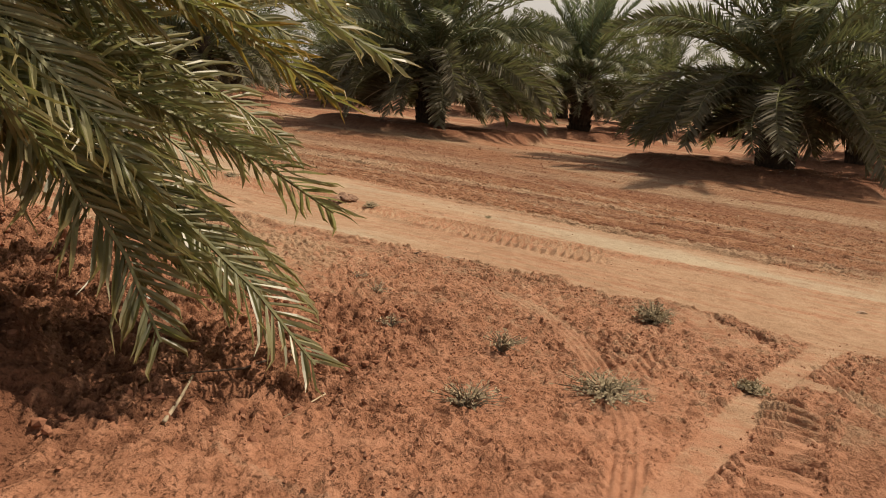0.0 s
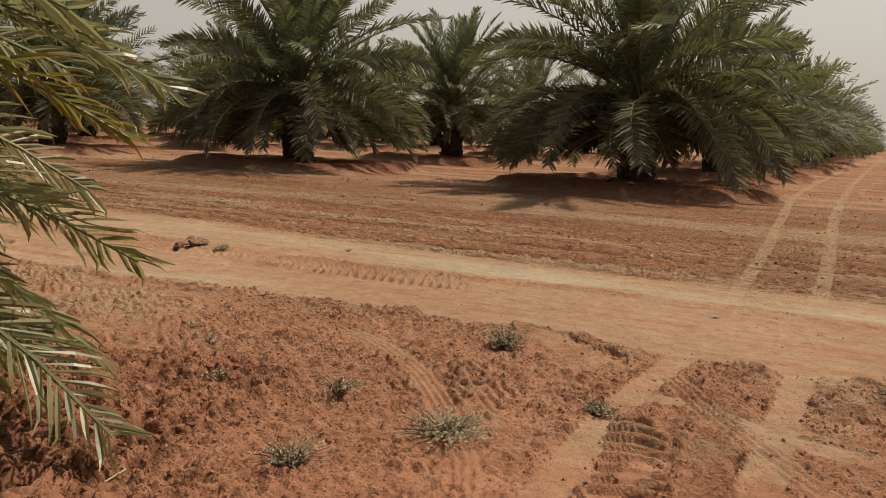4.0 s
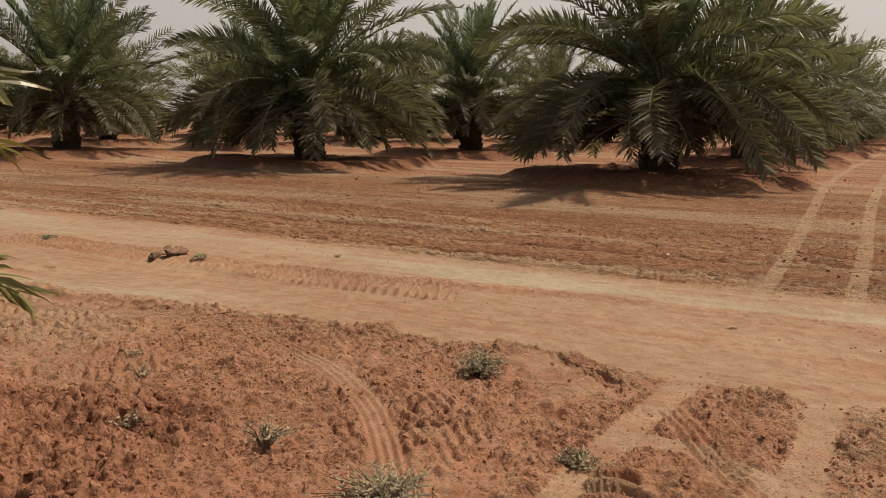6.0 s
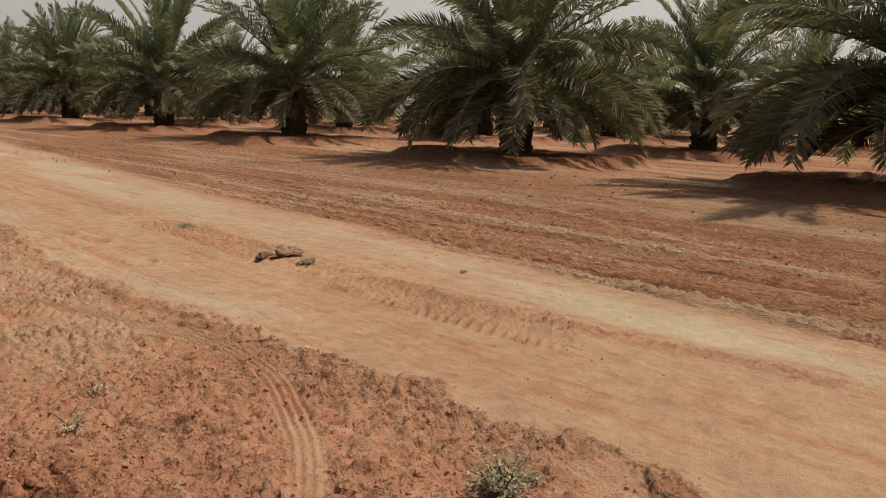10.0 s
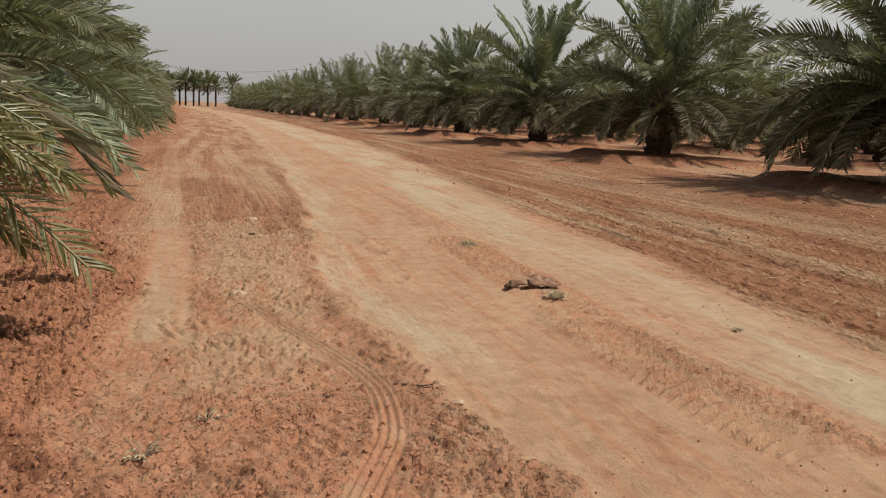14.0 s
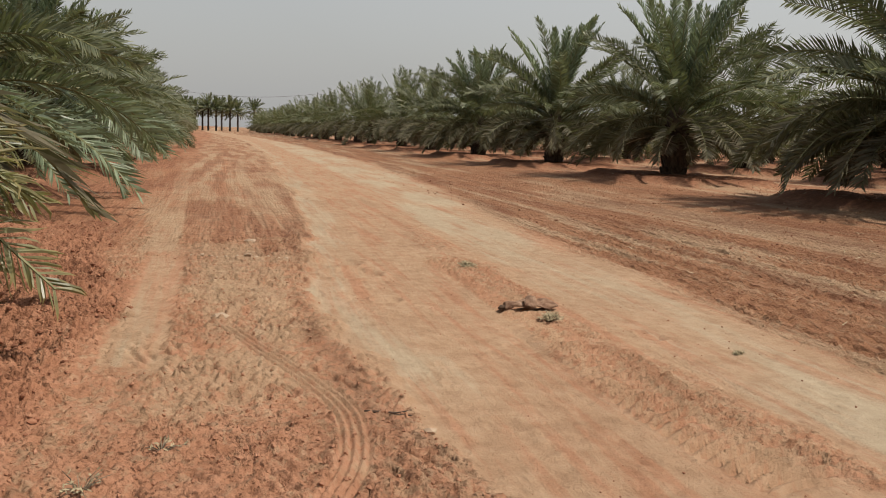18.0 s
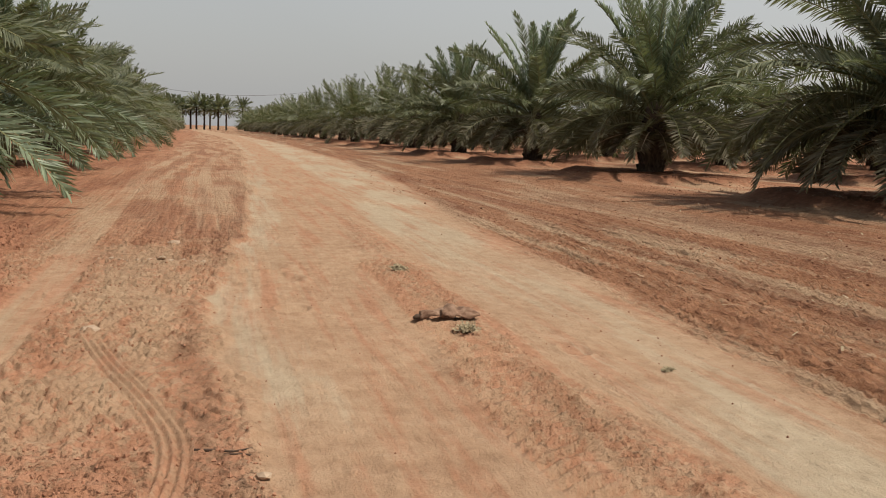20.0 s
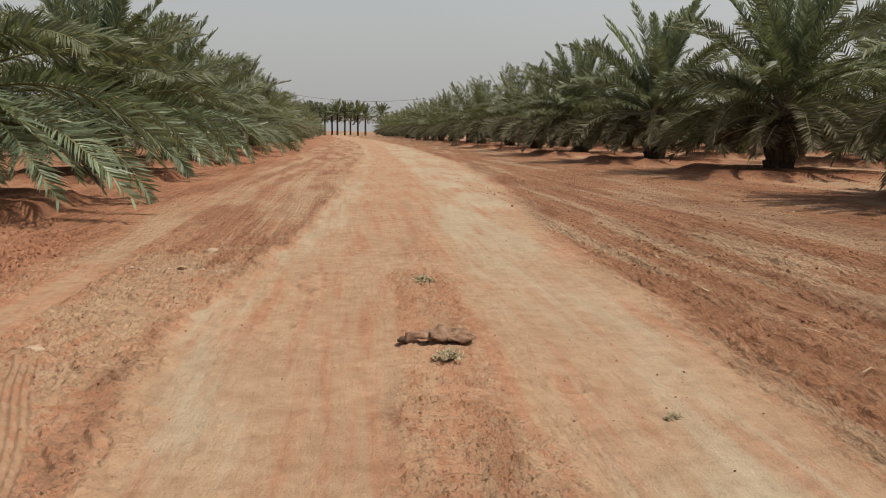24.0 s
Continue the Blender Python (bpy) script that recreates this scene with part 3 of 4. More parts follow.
def ground_at(x, y):
    """Height, soil kinds and painted shade of the ground."""
    x, y = np.asarray(x, float), np.asarray(y, float)
    shape = x.shape
    x, y = x.ravel(), y.ravel()
    near = np.exp(-(np.maximum(0, np.hypot(x + 1, y) - 14) / 14) ** 2)
    z = 0.24 * smooth(3.0, 9.5, x) + 0.10 * (fbm(x * 0.12, y * 0.12, 2, 3) - 0.5) * smooth(3, 8, np.abs(x - 0.2))
    mz, foot = mound_at(x, y)
    z = z + mz
    el, er = road_edges(y)
    u = x - el + 0.42 * (fbm(x * 2.2, y * 2.2, 7, 5) - 0.5) + 0.3 * (fbm(x * 0.5, y * 0.5, 8, 2) - 0.5)
    ur = x - er + 0.55 * (fbm(x * 1.6, y * 0.5, 97, 5) - 0.5)
    on_l, on_r = smooth(-0.14, 0.14, u), 1 - smooth(-0.22, 0.22, ur)
    road = on_l * on_r
    # the red ridge between the wheel ways, and the line of crumbs that carries on from it
    ml = np.interp(y, [-9, -3.6, -2.6, 0.7, 2.1, 4.8, 20, 60], [0.30, 0.25, -0.31, -0.28, -0.09, 0.12, 0.9, 1.6])
    mr = np.interp(y, [-9, -3.6, -2.6, 0.0, 3.0, 6.6, 20, 60], [0.42, 0.42, 0.36, 0.34, 0.44, 0.53, 1.2, 1.9])
    mx = x + 0.34 * (fbm(x * 2.4, y * 1.2, 12, 4) - 0.5)
    middle = smooth(-0.10, 0.10, mx - ml) * (1 - smooth(-0.10, 0.14, mx - mr)) * (1 - 0.75 * smooth(3, 10, y)) * (0.45 + 0.6 * smooth(0.38, 0.58, fbm(x * 1.8, y * 0.8, 99, 3)))
    churn = churn_at(x, y)
    tz, tp, tm = tracks_at(x, y)
    strip = smooth(-3.28, -3.18, x + 0.06 * (vn(x * 4, y * 4, 61) - 0.5)) * (1 - smooth(-2.88, -2.8, x + 0.08 * (vn(x * 5, y * 5, 62) - 0.5))) * smooth(-1.68, -1.2, y + 0.5 * (vn(x * 6, y * 2, 63) - 0.5)) * (1 - smooth(2.2, 4.6, y))
    fine = smooth(-7.0, -5.9, x) * smooth(-8.2, -7.2, y) * (1 - 0.8 * smooth(4.5, 7.0, x)) * (1 - 0.8 * smooth(4.5, 9.0, y))
    rough = near * (1 - 0.72 * road) * (1 - 0.6 * foot * (x > 3)) * (1 - 0.8 * strip)
    swell, crumbs, knobs = fbm(x * 2.2, y * 2.2, 13, 4), smooth(0.50, 0.66, fbm(x * 17, y * 21, 18, 3)), fbm(x * 9, y * 9, 14, 3)
    z = z - 0.03 * road + 0.025 * middle + near * fine * 0.008 * (fbm(x * 16, y * 16, 15, 2) - 0.5)
    z = z + rough * (0.028 * (swell - swell.mean()) + (1 - 0.85 * tm) * fine * (0.019 * (crumbs - crumbs.mean()) + 0.022 * (knobs - knobs.mean()) * (0.4 + 1.2 * smooth(0.4, 0.6, fbm(x * 0.9, y * 0.9, 16, 3)))))
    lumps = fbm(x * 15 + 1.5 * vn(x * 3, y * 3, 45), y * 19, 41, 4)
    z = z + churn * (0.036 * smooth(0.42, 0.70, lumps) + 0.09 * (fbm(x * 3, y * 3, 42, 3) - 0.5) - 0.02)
    edge_l = np.exp(-((u + 0.02) / 0.08) ** 2) * near
    z = z + 0.03 * edge_l * smooth(0.4, 0.65, fbm(x * 5, y * 5, 44, 3))
    right = (1 - on_r) * (1 - foot)
    combed = fbm(x * 9.5 + 1.4 * vn(x * 0.3, y * 0.12, 9), y * 0.30, 51, 5)
    z = z + right * fine * (1 - 0.8 * smooth(3.6, 5.2, x)) * (0.035 * (combed - 0.5) - 0.045 * smooth(0.54, 0.60, combed) + 0.03 * near * (fbm(x * 5, y * 5, 58, 3) - 0.5))
    left = (1 - on_l) * (1 - churn) * (1 - foot)
    worn = fbm(x * 3.0, y * 0.3, 55, 4)
    scraps = np.clip(left + 0.6 * middle * road + 0.3 * right, 0, 1) * (1 - 0.85 * smooth(0.0, 3.0, y)) * (1 - tm) * near * fine
    z = z + np.clip(tz, -0.055, 0.055) * (1 - 0.7 * churn) + 0.030 * scraps * old_prints(x, y) + dents_at(x, y)
    # broken crust on the verge, heaped plates in the churned bank, scraps on the ridge of the road
    wx, wy = x + 0.05 * (fbm(x * 7, y * 7, 35, 3) - 0.5), y + 0.05 * (fbm(x * 7, y * 7, 36, 3) - 0.5)
    slab = plates(wx, wy, 0.17, 3)
    big_p = plates(wx, wy, 0.085, 1)
    small_p = plates(wx, wy, 0.042, 2)
    torn = smooth(0.46, 0.60, fbm(x * 2.6, y * 2.6, 37, 4))
    crust = left * (1 - 0.9 * tm) * (1 - strip) * near * fine * (1 - 0.5 * smooth(2.0, 6.0, y))
    z = z + crust * (0.016 * (small_p - 0.35) * (0.3 + torn) + torn * (0.026 * (big_p - 0.35) + 0.014 * (slab - 0.35))) + churn * (0.045 * (big_p - 0.3) + 0.026 * (slab - 0.3) + 0.020 * (small_p - 0.3))
    z = z + middle * road * near * 0.018 * (small_p - 0.35) + right * near * fine * 0.030 * torn * (big_p - 0.35)
    pocks = smooth(0.60, 0.72, fbm(x * 13, y * 13, 91, 3)) * smooth(0.40, 0.56, fbm(x * 1.3, y * 1.3, 92, 3))
    z = z - 0.008 * scraps * pocks * (1 - churn)
    z = z - strip * 0.012 * 1.0
    # whitish wheel ways: the whole right half, and a narrow one along the left edge
    way_r = smooth(0.02, 0.34, mx - mr) * smooth(0.02, 0.60, -ur)
    way_l = smooth(0.0, 0.12, u) * (1 - smooth(0.36, 0.62, u)) * smooth(-3.2, -1.2, y)
    wheel = way_r * (0.42 + 0.5 * (1 - smooth(-3.5, -1.0, y)) + 0.30 * smooth(2.0, 8.0, y)) + way_l * 0.5
    pale = road * (0.62 + 0.28 * (fbm(x * 3.2, y * 0.4, 71, 5) - 0.40)) - 0.17 * middle * road + tp
    pale = pale + left * ((0.24 + 0.08 * smooth(-4.2, -1.5, y)) * smooth(-4.4, -2.8, x) + 0.18 * smooth(-0.9, -0.1, u) + 0.42 * smooth(0.50, 0.70, worn) * smooth(-2.5, 1.0, y) + (0.24 + 0.08 * smooth(-4, -2, y)) * smooth(0.45, 0.65, fbm(x * 1.2, y * 1.2, 94, 4)) * smooth(-4.4, -2.6, x))
    pale = pale + right * (0.14 + 0.80 * smooth(0.48, 0.66, fbm(x * 2.6 + 0.8 * vn(x * 0.2, y * 0.1, 65), y * 0.16, 66, 4)))
    # ground coloured paler with distance down the road, mounds left out
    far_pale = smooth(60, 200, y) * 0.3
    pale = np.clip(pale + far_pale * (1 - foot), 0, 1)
    grey = np.clip(road * (1 - middle) * wheel * (0.35 + 0.75 * smooth(0.34, 0.60, fbm(x * 1.6, y * 0.35, 73, 4))), 0, 1)
    grey = np.maximum(grey, strip * 0.22)
    pale = np.maximum(pale, strip * 0.62)
    # churned soil is dark, with shade painted into hollows between its lumps
    dark_and_shade = np.clip(0.74 * churn * (0.25 + 0.9 * (1 - smooth(0.35, 0.62, lumps))) * (0.62 + 0.9 * smooth(0.40, 0.62, fbm(x * 1.1, y * 1.1, 95, 3))) + 0.55 * right * smooth(0.46, 0.62, fbm(x * 3.4, y * 0.22, 67, 4)), 0, 1)
    # palm basins coloured darker, standing in for the shade of their crowns
    dark_and_shade = np.clip(dark_and_shade + 0.92 * foot + left * (0.18 + 0.30 * smooth(-4.0, -1.0, y)) * (1 - smooth(0.36, 0.56, worn)) + left * (1 - tm) * 0.24 * smooth(0.52, 0.64, fbm(x * 8, y * 8, 57, 3)) * smooth(0.42, 0.62, fbm(x * 0.8, y * 0.8, 16, 3)), 0, 1) * (1 - strip) * (1 - 0.9 * np.clip(tp, 0, 1))
    loose = np.clip(churn + left * (0.35 + 0.65 * smooth(0.42, 0.62, fbm(x * 0.8, y * 0.8, 16, 3))) * (1 - 0.8 * tm) * (1 - 0.6 * smooth(-3.2, -0.8, y)) + 0.5 * right + 0.5 * foot + 0.35 * middle * road, 0, 1) * (1 - strip)
    field = np.clip((right + 0.13 * road + 0.5 * left * smooth(0.5, 4.0, y) * (1 - strip)) * (1 - 0.6 * smooth(8, 10, x)) * (1 - 0.8 * np.clip(tp, 0, 1)), 0, 1)
    packed = np.clip(road * (1 - 0.7 * middle) + strip + 0.6 * tm * left, 0, 1)
    return tuple(q.reshape(shape) for q in (z, pale, grey, dark_and_shade, loose, field, packed))


GRID = {}


def heights(x, y):
    """Heights of the built ground sheet at the given places."""
    xs, ys, z = GRID["x"], GRID["y"], GRID["z"]
    i, j = np.clip(np.searchsorted(xs, x) - 1, 0, len(xs) - 2), np.clip(np.searchsorted(ys, y) - 1, 0, len(ys) - 2)
    u, v = (x - xs[i]) / (xs[i + 1] - xs[i]), (y - ys[j]) / (ys[j + 1] - ys[j])
    return (z[j, i] * (1 - u) + z[j, i + 1] * u) * (1 - v) + (z[j + 1, i] * (1 - u) + z[j + 1, i + 1] * u) * v


def ground_z(x, y):
    return float(heights(np.array([x]), np.array([y]))[0])


def lines(bands, cap_lo, near_lo, cap_hi, near_hi, reach=3500.0, grow=1.13):
    """Grid lines, close together in the given bands and wider outwards."""
    inner, lo, step = [], bands[0][0], bands[0][1]
    for (p, d), (q, _) in zip(bands, bands[1:]):
        inner += list(np.arange(p, q - d * 0.5, d))

    def out(start, sign, cap, near):
        r, p, s = [], start, step
        while abs(p) < reach:
            s = min(s * grow, cap) if sign * (near - p) > 0 else s * 1.13
            p += sign * s
            r.append(p)
        return r
    return np.array(out(lo, -1, cap_lo, near_lo)[::-1] + inner + out(inner[-1], 1, cap_hi, near_hi))


def ground():
    xs = lines([(-5.6, 0.03), (-4.8, 0.0105), (-1.2, 0.02), (0.7, 0.030), (2.2, 0.042), (4.6, 0)], 0.40, -14, 0.42, 34)
    ys = lines([(-7.0, 0.03), (-6.6, 0.0110), (-4.3, 0.017), (0.6, 0.026), (4.4, 0)], 0.5, -16, 0.55, 62)
    gx, gy = np.meshgrid(xs, ys)
    z, pale, grey, dark_and_shade, loose, field, packed = ground_at(gx, gy)
    nx, ny = len(xs), len(ys)
    GRID.update(x=xs, y=ys, z=z)
    me = bpy.data.meshes.new("ground")
    me.vertices.add(nx * ny)
    me.vertices.foreach_set("co", np.stack([gx, gy, z], -1).ravel())
    i = (np.arange(ny - 1)[:, None] * nx + np.arange(nx - 1)[None, :]).ravel()
    q = np.stack([i, i + 1, i + nx + 1, i + nx], -1)
    me.loops.add(q.size)
    me.loops.foreach_set("vertex_index", q.ravel())
    me.polygons.add(len(q))
    me.polygons.foreach_set("loop_start", np.arange(0, q.size, 4))
    me.polygons.foreach_set("use_smooth", np.ones(len(q), bool))
    me.update(calc_edges=True)
    for name, a in (("pale", pale), ("grey", grey), ("dark_and_shade", dark_and_shade), ("loose", loose), ("field", field), ("packed", packed)):
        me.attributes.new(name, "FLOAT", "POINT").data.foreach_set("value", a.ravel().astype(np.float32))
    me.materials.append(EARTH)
    return tagged(new("ground", me), "red sandy ground with a pale packed dirt road, tyre prints and raised palm basins", "ground", kind="structure")


GROUND = ground()


# ---- date palms ----
def frond_curve(length, rise, bend, n, power=1.35):
    """Points along a midrib that starts at the given rise and bends down, in degrees."""
    p, out = Vector((0, 0, 0)), [Vector((0, 0, 0))]
    for i in range(n):
        a = radians(rise - bend * ((i + 0.5) / n) ** power)
        p = p + Vector((math.cos(a), 0, math.sin(a))) * (length / n)
        out.append(p.copy())
    return out


def add_frond(soup, length, rise, bend, pairs, blade, width, rng, m=None, detail=1, leaf=0, rib=1, hang=0.25, bare=0.16, twist=0.0, spread_deg=66):
    """A feather leaf: a tapered midrib with two rows of narrow folded leaflets."""
    m = m or Matrix()
    n = 10 if detail else 5
    curve = frond_curve(length, rise, bend, n)
    curve = [Vector((p.x, 0.06 * length * math.sin(i / n * 3 + rise) * (i / n) ** 2, p.z)) for i, p in enumerate(curve)]
    radii = [(0.030 if detail else 0.022) * (1 - 0.86 * i / n) + 0.003 for i in range(n + 1)]
    soup.tube([m @ p for p in curve], radii, 4 if detail else 3, rib, False)
    up0 = Vector((0, 0, 1))
    for i in range(pairs):
        s = bare + (1 - bare) * (i + 0.5) / pairs
        k = min(int(s * n), n - 1)
        base = curve[k].lerp(curve[k + 1], s * n - k)
        t = (curve[k + 1] - curve[k]).normalized()
        side0 = Matrix.Rotation(radians(twist) * min(1.0, 0.25 + 1.1 * s), 3, t) @ t.cross(up0).normalized()
        up = side0.cross(t).normalized()
        ln = blade * (0.55 + 0.75 * math.sin(math.pi * min(1, 0.12 + 0.80 * s)) ** 0.8) * (0.72 if s > 0.93 else 1)
        lean = radians(spread_deg - 0.42 * spread_deg * s)
        for sign in (-1, 1):
            l = ln * rng.uniform(0.85 if detail < 2 else 0.72, 1.12)
            lift = rng.choice(((0.05, 0.2, 0.35), (0.18, 0.42, 0.62), (0.08, 0.22, 0.34))[detail]) + rng.uniform(-0.12, 0.12)
            d = (t * math.cos(lean + rng.uniform(-0.16, 0.16) * detail) + (side0 * sign + up * lift) * math.sin(lean)).normalized()
            w = (t - d * t.dot(d)).normalized()
            w = (Matrix.Rotation(rng.uniform(-1.1, 1.1) * (1.0 if detail else 0.5), 3, d) @ w).normalized() * width * rng.uniform(0.8, 1.1)
            drop = Vector((0, 0, -1)) * l * hang * rng.uniform(0.2, 1.4) * (1.0 if d.z > -0.2 else 0.5)
            p0 = base + rng.uniform(-0.5, 0.5) * t * length * 0.4 / pairs
            p1 = p0 + d * l * 0.5 + drop * 0.22
            p2 = p0 + d * l * 0.97 + drop
            if detail == 2:
                p2 = p2 + Vector((rng.uniform(-1, 1), rng.uniform(-1, 1), rng.uniform(-1, 0.5))) * l * 0.13
            if detail == 2:
                keel = d.cross(w).normalized() * width * 0.35
                pm = p0 + d * l * 0.78 + drop * 0.6
                vs = [p0 - w * 0.25, p0 - keel * 0.3, p0 + w * 0.25, p1 - w * 0.5, p1 - keel, p1 + w * 0.5, pm - w * 0.36, pm - keel * 0.7, pm + w * 0.36, p2]
                fs = [(0, 1, 4, 3), (1, 2, 5, 4), (3, 4, 7, 6), (4, 5, 8, 7), (6, 7, 9), (7, 8, 9)]
                tp = [0, 0, 0, 0.45, 0.45, 0.45, 0.75, 0.75, 0.75, 1]
            elif detail == 1:
                vs = [p0 - w * 0.3, p0 + w * 0.3, p1 + w * 0.5, p1 - w * 0.5, p2]
                fs = [(0, 1, 2, 3), (3, 2, 4)]
                tp = [0, 0, 0.5, 0.5, 1]
            else:
                vs = [p0 - w * 0.5, p0 + w * 0.5, p2 + w * 0.15, p2 - w * 0.15]
                fs = [(0, 1, 2, 3)]
                tp = [0, 0, 1, 1]
            soup.add([m @ v for v in vs], fs, leaf, tp)


# rise, bend, length of the leaf kinds from the heart of the crown outwards
KINDS = {"heart": (86, 6, 3.35), "upper": (75, 22, 3.85), "middle": (57, 44, 4.0), "wide": (36, 58, 3.9), "low": (20, 74, 3.75), "under": (8, 66, 3.0), "hanging": (-8, 46, 1.7), "skirt": (12, 74, 4.2)}
FROND = {}
for kind_name, (rise, bend, length) in KINDS.items():
    for v in range(3):
        rng = random.Random(len(FROND) * 7 + 3)
        s = Soup()
        add_frond(s, length * rng.uniform(0.94, 1.06), rise + rng.uniform(-5, 5), bend + rng.uniform(-8, 10), 68, 0.42 if kind_name in ("low", "under", "skirt", "wide") else 0.38, 0.042, rng, hang=0.16, twist=(-45, 12, 50)[v] * (0.4 if kind_name in ("heart", "upper") else 1.0), spread_deg=50 if kind_name in ("heart", "upper") else 64)
        # skirt fronds get the lighter leaf colour in place of sunlight
        FROND[kind_name, v] = s.mesh("frond_" + kind_name, [{"hanging": LEAF_DRY, "low": LEAF_LOW, "under": LEAF_LOW, "heart": LEAF_YOUNG_LIT, "upper": LEAF_YOUNG_LIT, "skirt": LEAF_YOUNG_LIT}.get(kind_name, LEAF), RACHIS if kind_name != "hanging" else STRAW])
ORDER = ["heart"] * 8 + ["upper"] * 17 + ["middle"] * 17 + ["wide"] * 18 + ["low"] * 20 + ["under"] * 15 + ["hanging"] * 10
SKIRT_ORDER = ["heart"] * 8 + ["upper"] * 17 + ["middle"] * 18 + ["wide"] * 22 + ["low"] * 28 + ["under"] * 24 + ["hanging"] * 12
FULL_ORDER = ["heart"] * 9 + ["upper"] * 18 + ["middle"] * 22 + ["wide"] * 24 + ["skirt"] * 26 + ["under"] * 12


def crown_slots(rng, stretch=1.0, order=ORDER):
    """Kind, place and turn of every leaf of one crown."""
    out = []
    for i, k in enumerate(order):
        f = i / len(order)
        az = (i * 137.5 + rng.uniform(-14, 14)) % 360
        size = stretch * rng.uniform(0.9, 1.08)
        m = pose(0, 0, 2.35 - 1.15 * f, 0, 0, az) @ pose(0.10 + 0.20 * f, 0, 0, rng.uniform(-18, 18), rng.uniform(-6, 6), 0)
        out.append((k, m @ Matrix.Scale(size, 4)))
    return out


def boot_slots(height, radius, rng, rows, around):
    """Places of the cut leaf bases round a trunk, lowest first."""
    out = []
    for r in range(rows):
        for k in range(around):
            a = 360.0 * (k + 0.5 * (r % 2)) / around + rng.uniform(-7, 7)
            z = height * (r + rng.uniform(0, 0.6)) / rows
            out.append(pose(0, 0, z, 0, 0, a) @ pose(radius * (1.0 - 0.2 * z / height) * 0.92, 0, 0, 0, rng.uniform(-8, 12), rng.uniform(-10, 10)) @ Matrix.Diagonal((rng.uniform(0.7, 1.3), rng.uniform(0.8, 1.15), rng.uniform(0.75, 1.25), 1)))
    return out


def boot(width):
    """One wedge-shaped cut leaf base, pointing up and out."""
    w = width / 2
    vs = [(0, -w, 0), (0, w, 0), (0.05, 0, 0.02), (0.09, -w * 0.5, 0.19), (0.09, w * 0.5, 0.19), (0.03, 0, 0.2), (0.075, 0, 0.09)]
    return vs, [(0, 6, 3), (1, 4, 6), (0, 2, 6), (2, 1, 6), (6, 4, 3), (0, 3, 5), (1, 5, 4), (3, 4, 5)]


def trunk_core(s, height, radius):
    s.tube([(0, 0, -0.25), (0, 0, 0.05), (0.01, 0, height * 0.5), (0, 0.01, height), (0, 0, height + 0.25)], [radius * 1.12, radius * 1.02, radius * 0.86, radius * 0.8, radius * 0.45], 12)


def joined_trunk(height, radius, rng, rows, around):
    s = Soup()
    trunk_core(s, height, radius)
    vs, fs = boot(radius * 0.45)
    for m in boot_slots(height, radius, rng, rows, around):
        s.add([m @ Vector(v) for v in vs], fs)
    return s.mesh("trunk", [BARK])


CORE = Soup()
trunk_core(CORE, 1.9, 0.40)
CORE = CORE.mesh("trunk", [BARK], True)
BOOT = mesh_of("leaf_base", *boot(0.19), [BARK])
FAR_TRUNK = joined_trunk(1.9, 0.40, random.Random(60), 6, 8)
TALL_TRUNK = joined_trunk(6.6, 0.27, random.Random(61), 18, 8)


def add_trunk(palm, rng):
    part("trunk", CORE, palm)
    for m in boot_slots(1.5, 0.40, rng, 8, 10):
        part("leaf_base", BOOT, palm, m)


def near_palm(x, y, seed, label, group, stretch=1.0, lift=0.0, order=ORDER):
    rng = random.Random(seed)
    palm = thing("date_palm", (x, y, ground_z(x, y) - 0.03 + lift), label, "palm tree", group, rng.uniform(0, 360))
    add_trunk(palm, rng)
    for k, m in crown_slots(rng, stretch, order):
        part("frond", FROND[k, rng.randrange(3)], palm, m)
    return palm


def far_crown(seed, pairs, width, skip, order=ORDER, blade=0.5):
    rng = random.Random(seed)
    s = Soup()
    for i, (k, m) in enumerate(crown_slots(rng, 1.0, order)):
        if i % skip == skip - 1:
            continue
        rise, bend, length = KINDS[k]
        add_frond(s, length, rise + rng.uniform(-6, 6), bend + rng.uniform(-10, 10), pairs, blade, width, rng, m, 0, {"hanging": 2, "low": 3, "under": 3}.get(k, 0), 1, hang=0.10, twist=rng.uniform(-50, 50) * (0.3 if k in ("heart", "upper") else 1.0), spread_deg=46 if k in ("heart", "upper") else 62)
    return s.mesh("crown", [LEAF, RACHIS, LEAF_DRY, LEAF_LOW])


CROWNS = [far_crown(80 + i, 24, 0.068, 4, SKIRT_ORDER, 0.42) for i in range(4)]
THIN_CROWNS = [far_crown(90 + i, 16, 0.085, 4, SKIRT_ORDER, 0.40) for i in range(3)]
FULL_CROWNS = [far_crown(70 + i, 26, 0.075, 4, FULL_ORDER) for i in range(3)]
STAR_ORDER = ["heart"] * 4 + ["upper"] * 8 + ["middle"] * 10 + ["wide"] * 12 + ["low"] * 8
STAR_CROWNS = [far_crown(60 + i, 16, 0.20, 99, STAR_ORDER, 0.42) for i in range(3)]


def far_palm(x, y, seed, group, tall=0.0, size=1.0, full=False, label="date palm with arching grey-green fronds in an orchard row"):
    rng = random.Random(seed)
    palm = thing("date_palm", (x, y, ground_z(x, y) - 0.03), label, "palm tree", group, rng.uniform(0, 360))
    s = size * rng.uniform(0.93, 1.07)
    part("trunk", TALL_TRUNK if tall else FAR_TRUNK, palm)
    part("crown", STAR_CROWNS[seed % 3] if tall else FULL_CROWNS[seed % 3] if full else CROWNS[seed % 4] if math.hypot(x + 2, y + 5) < 48 else THIN_CROWNS[seed % 3], palm, pose(0, 0, tall) @ Matrix.Scale(s, 4))
    return palm



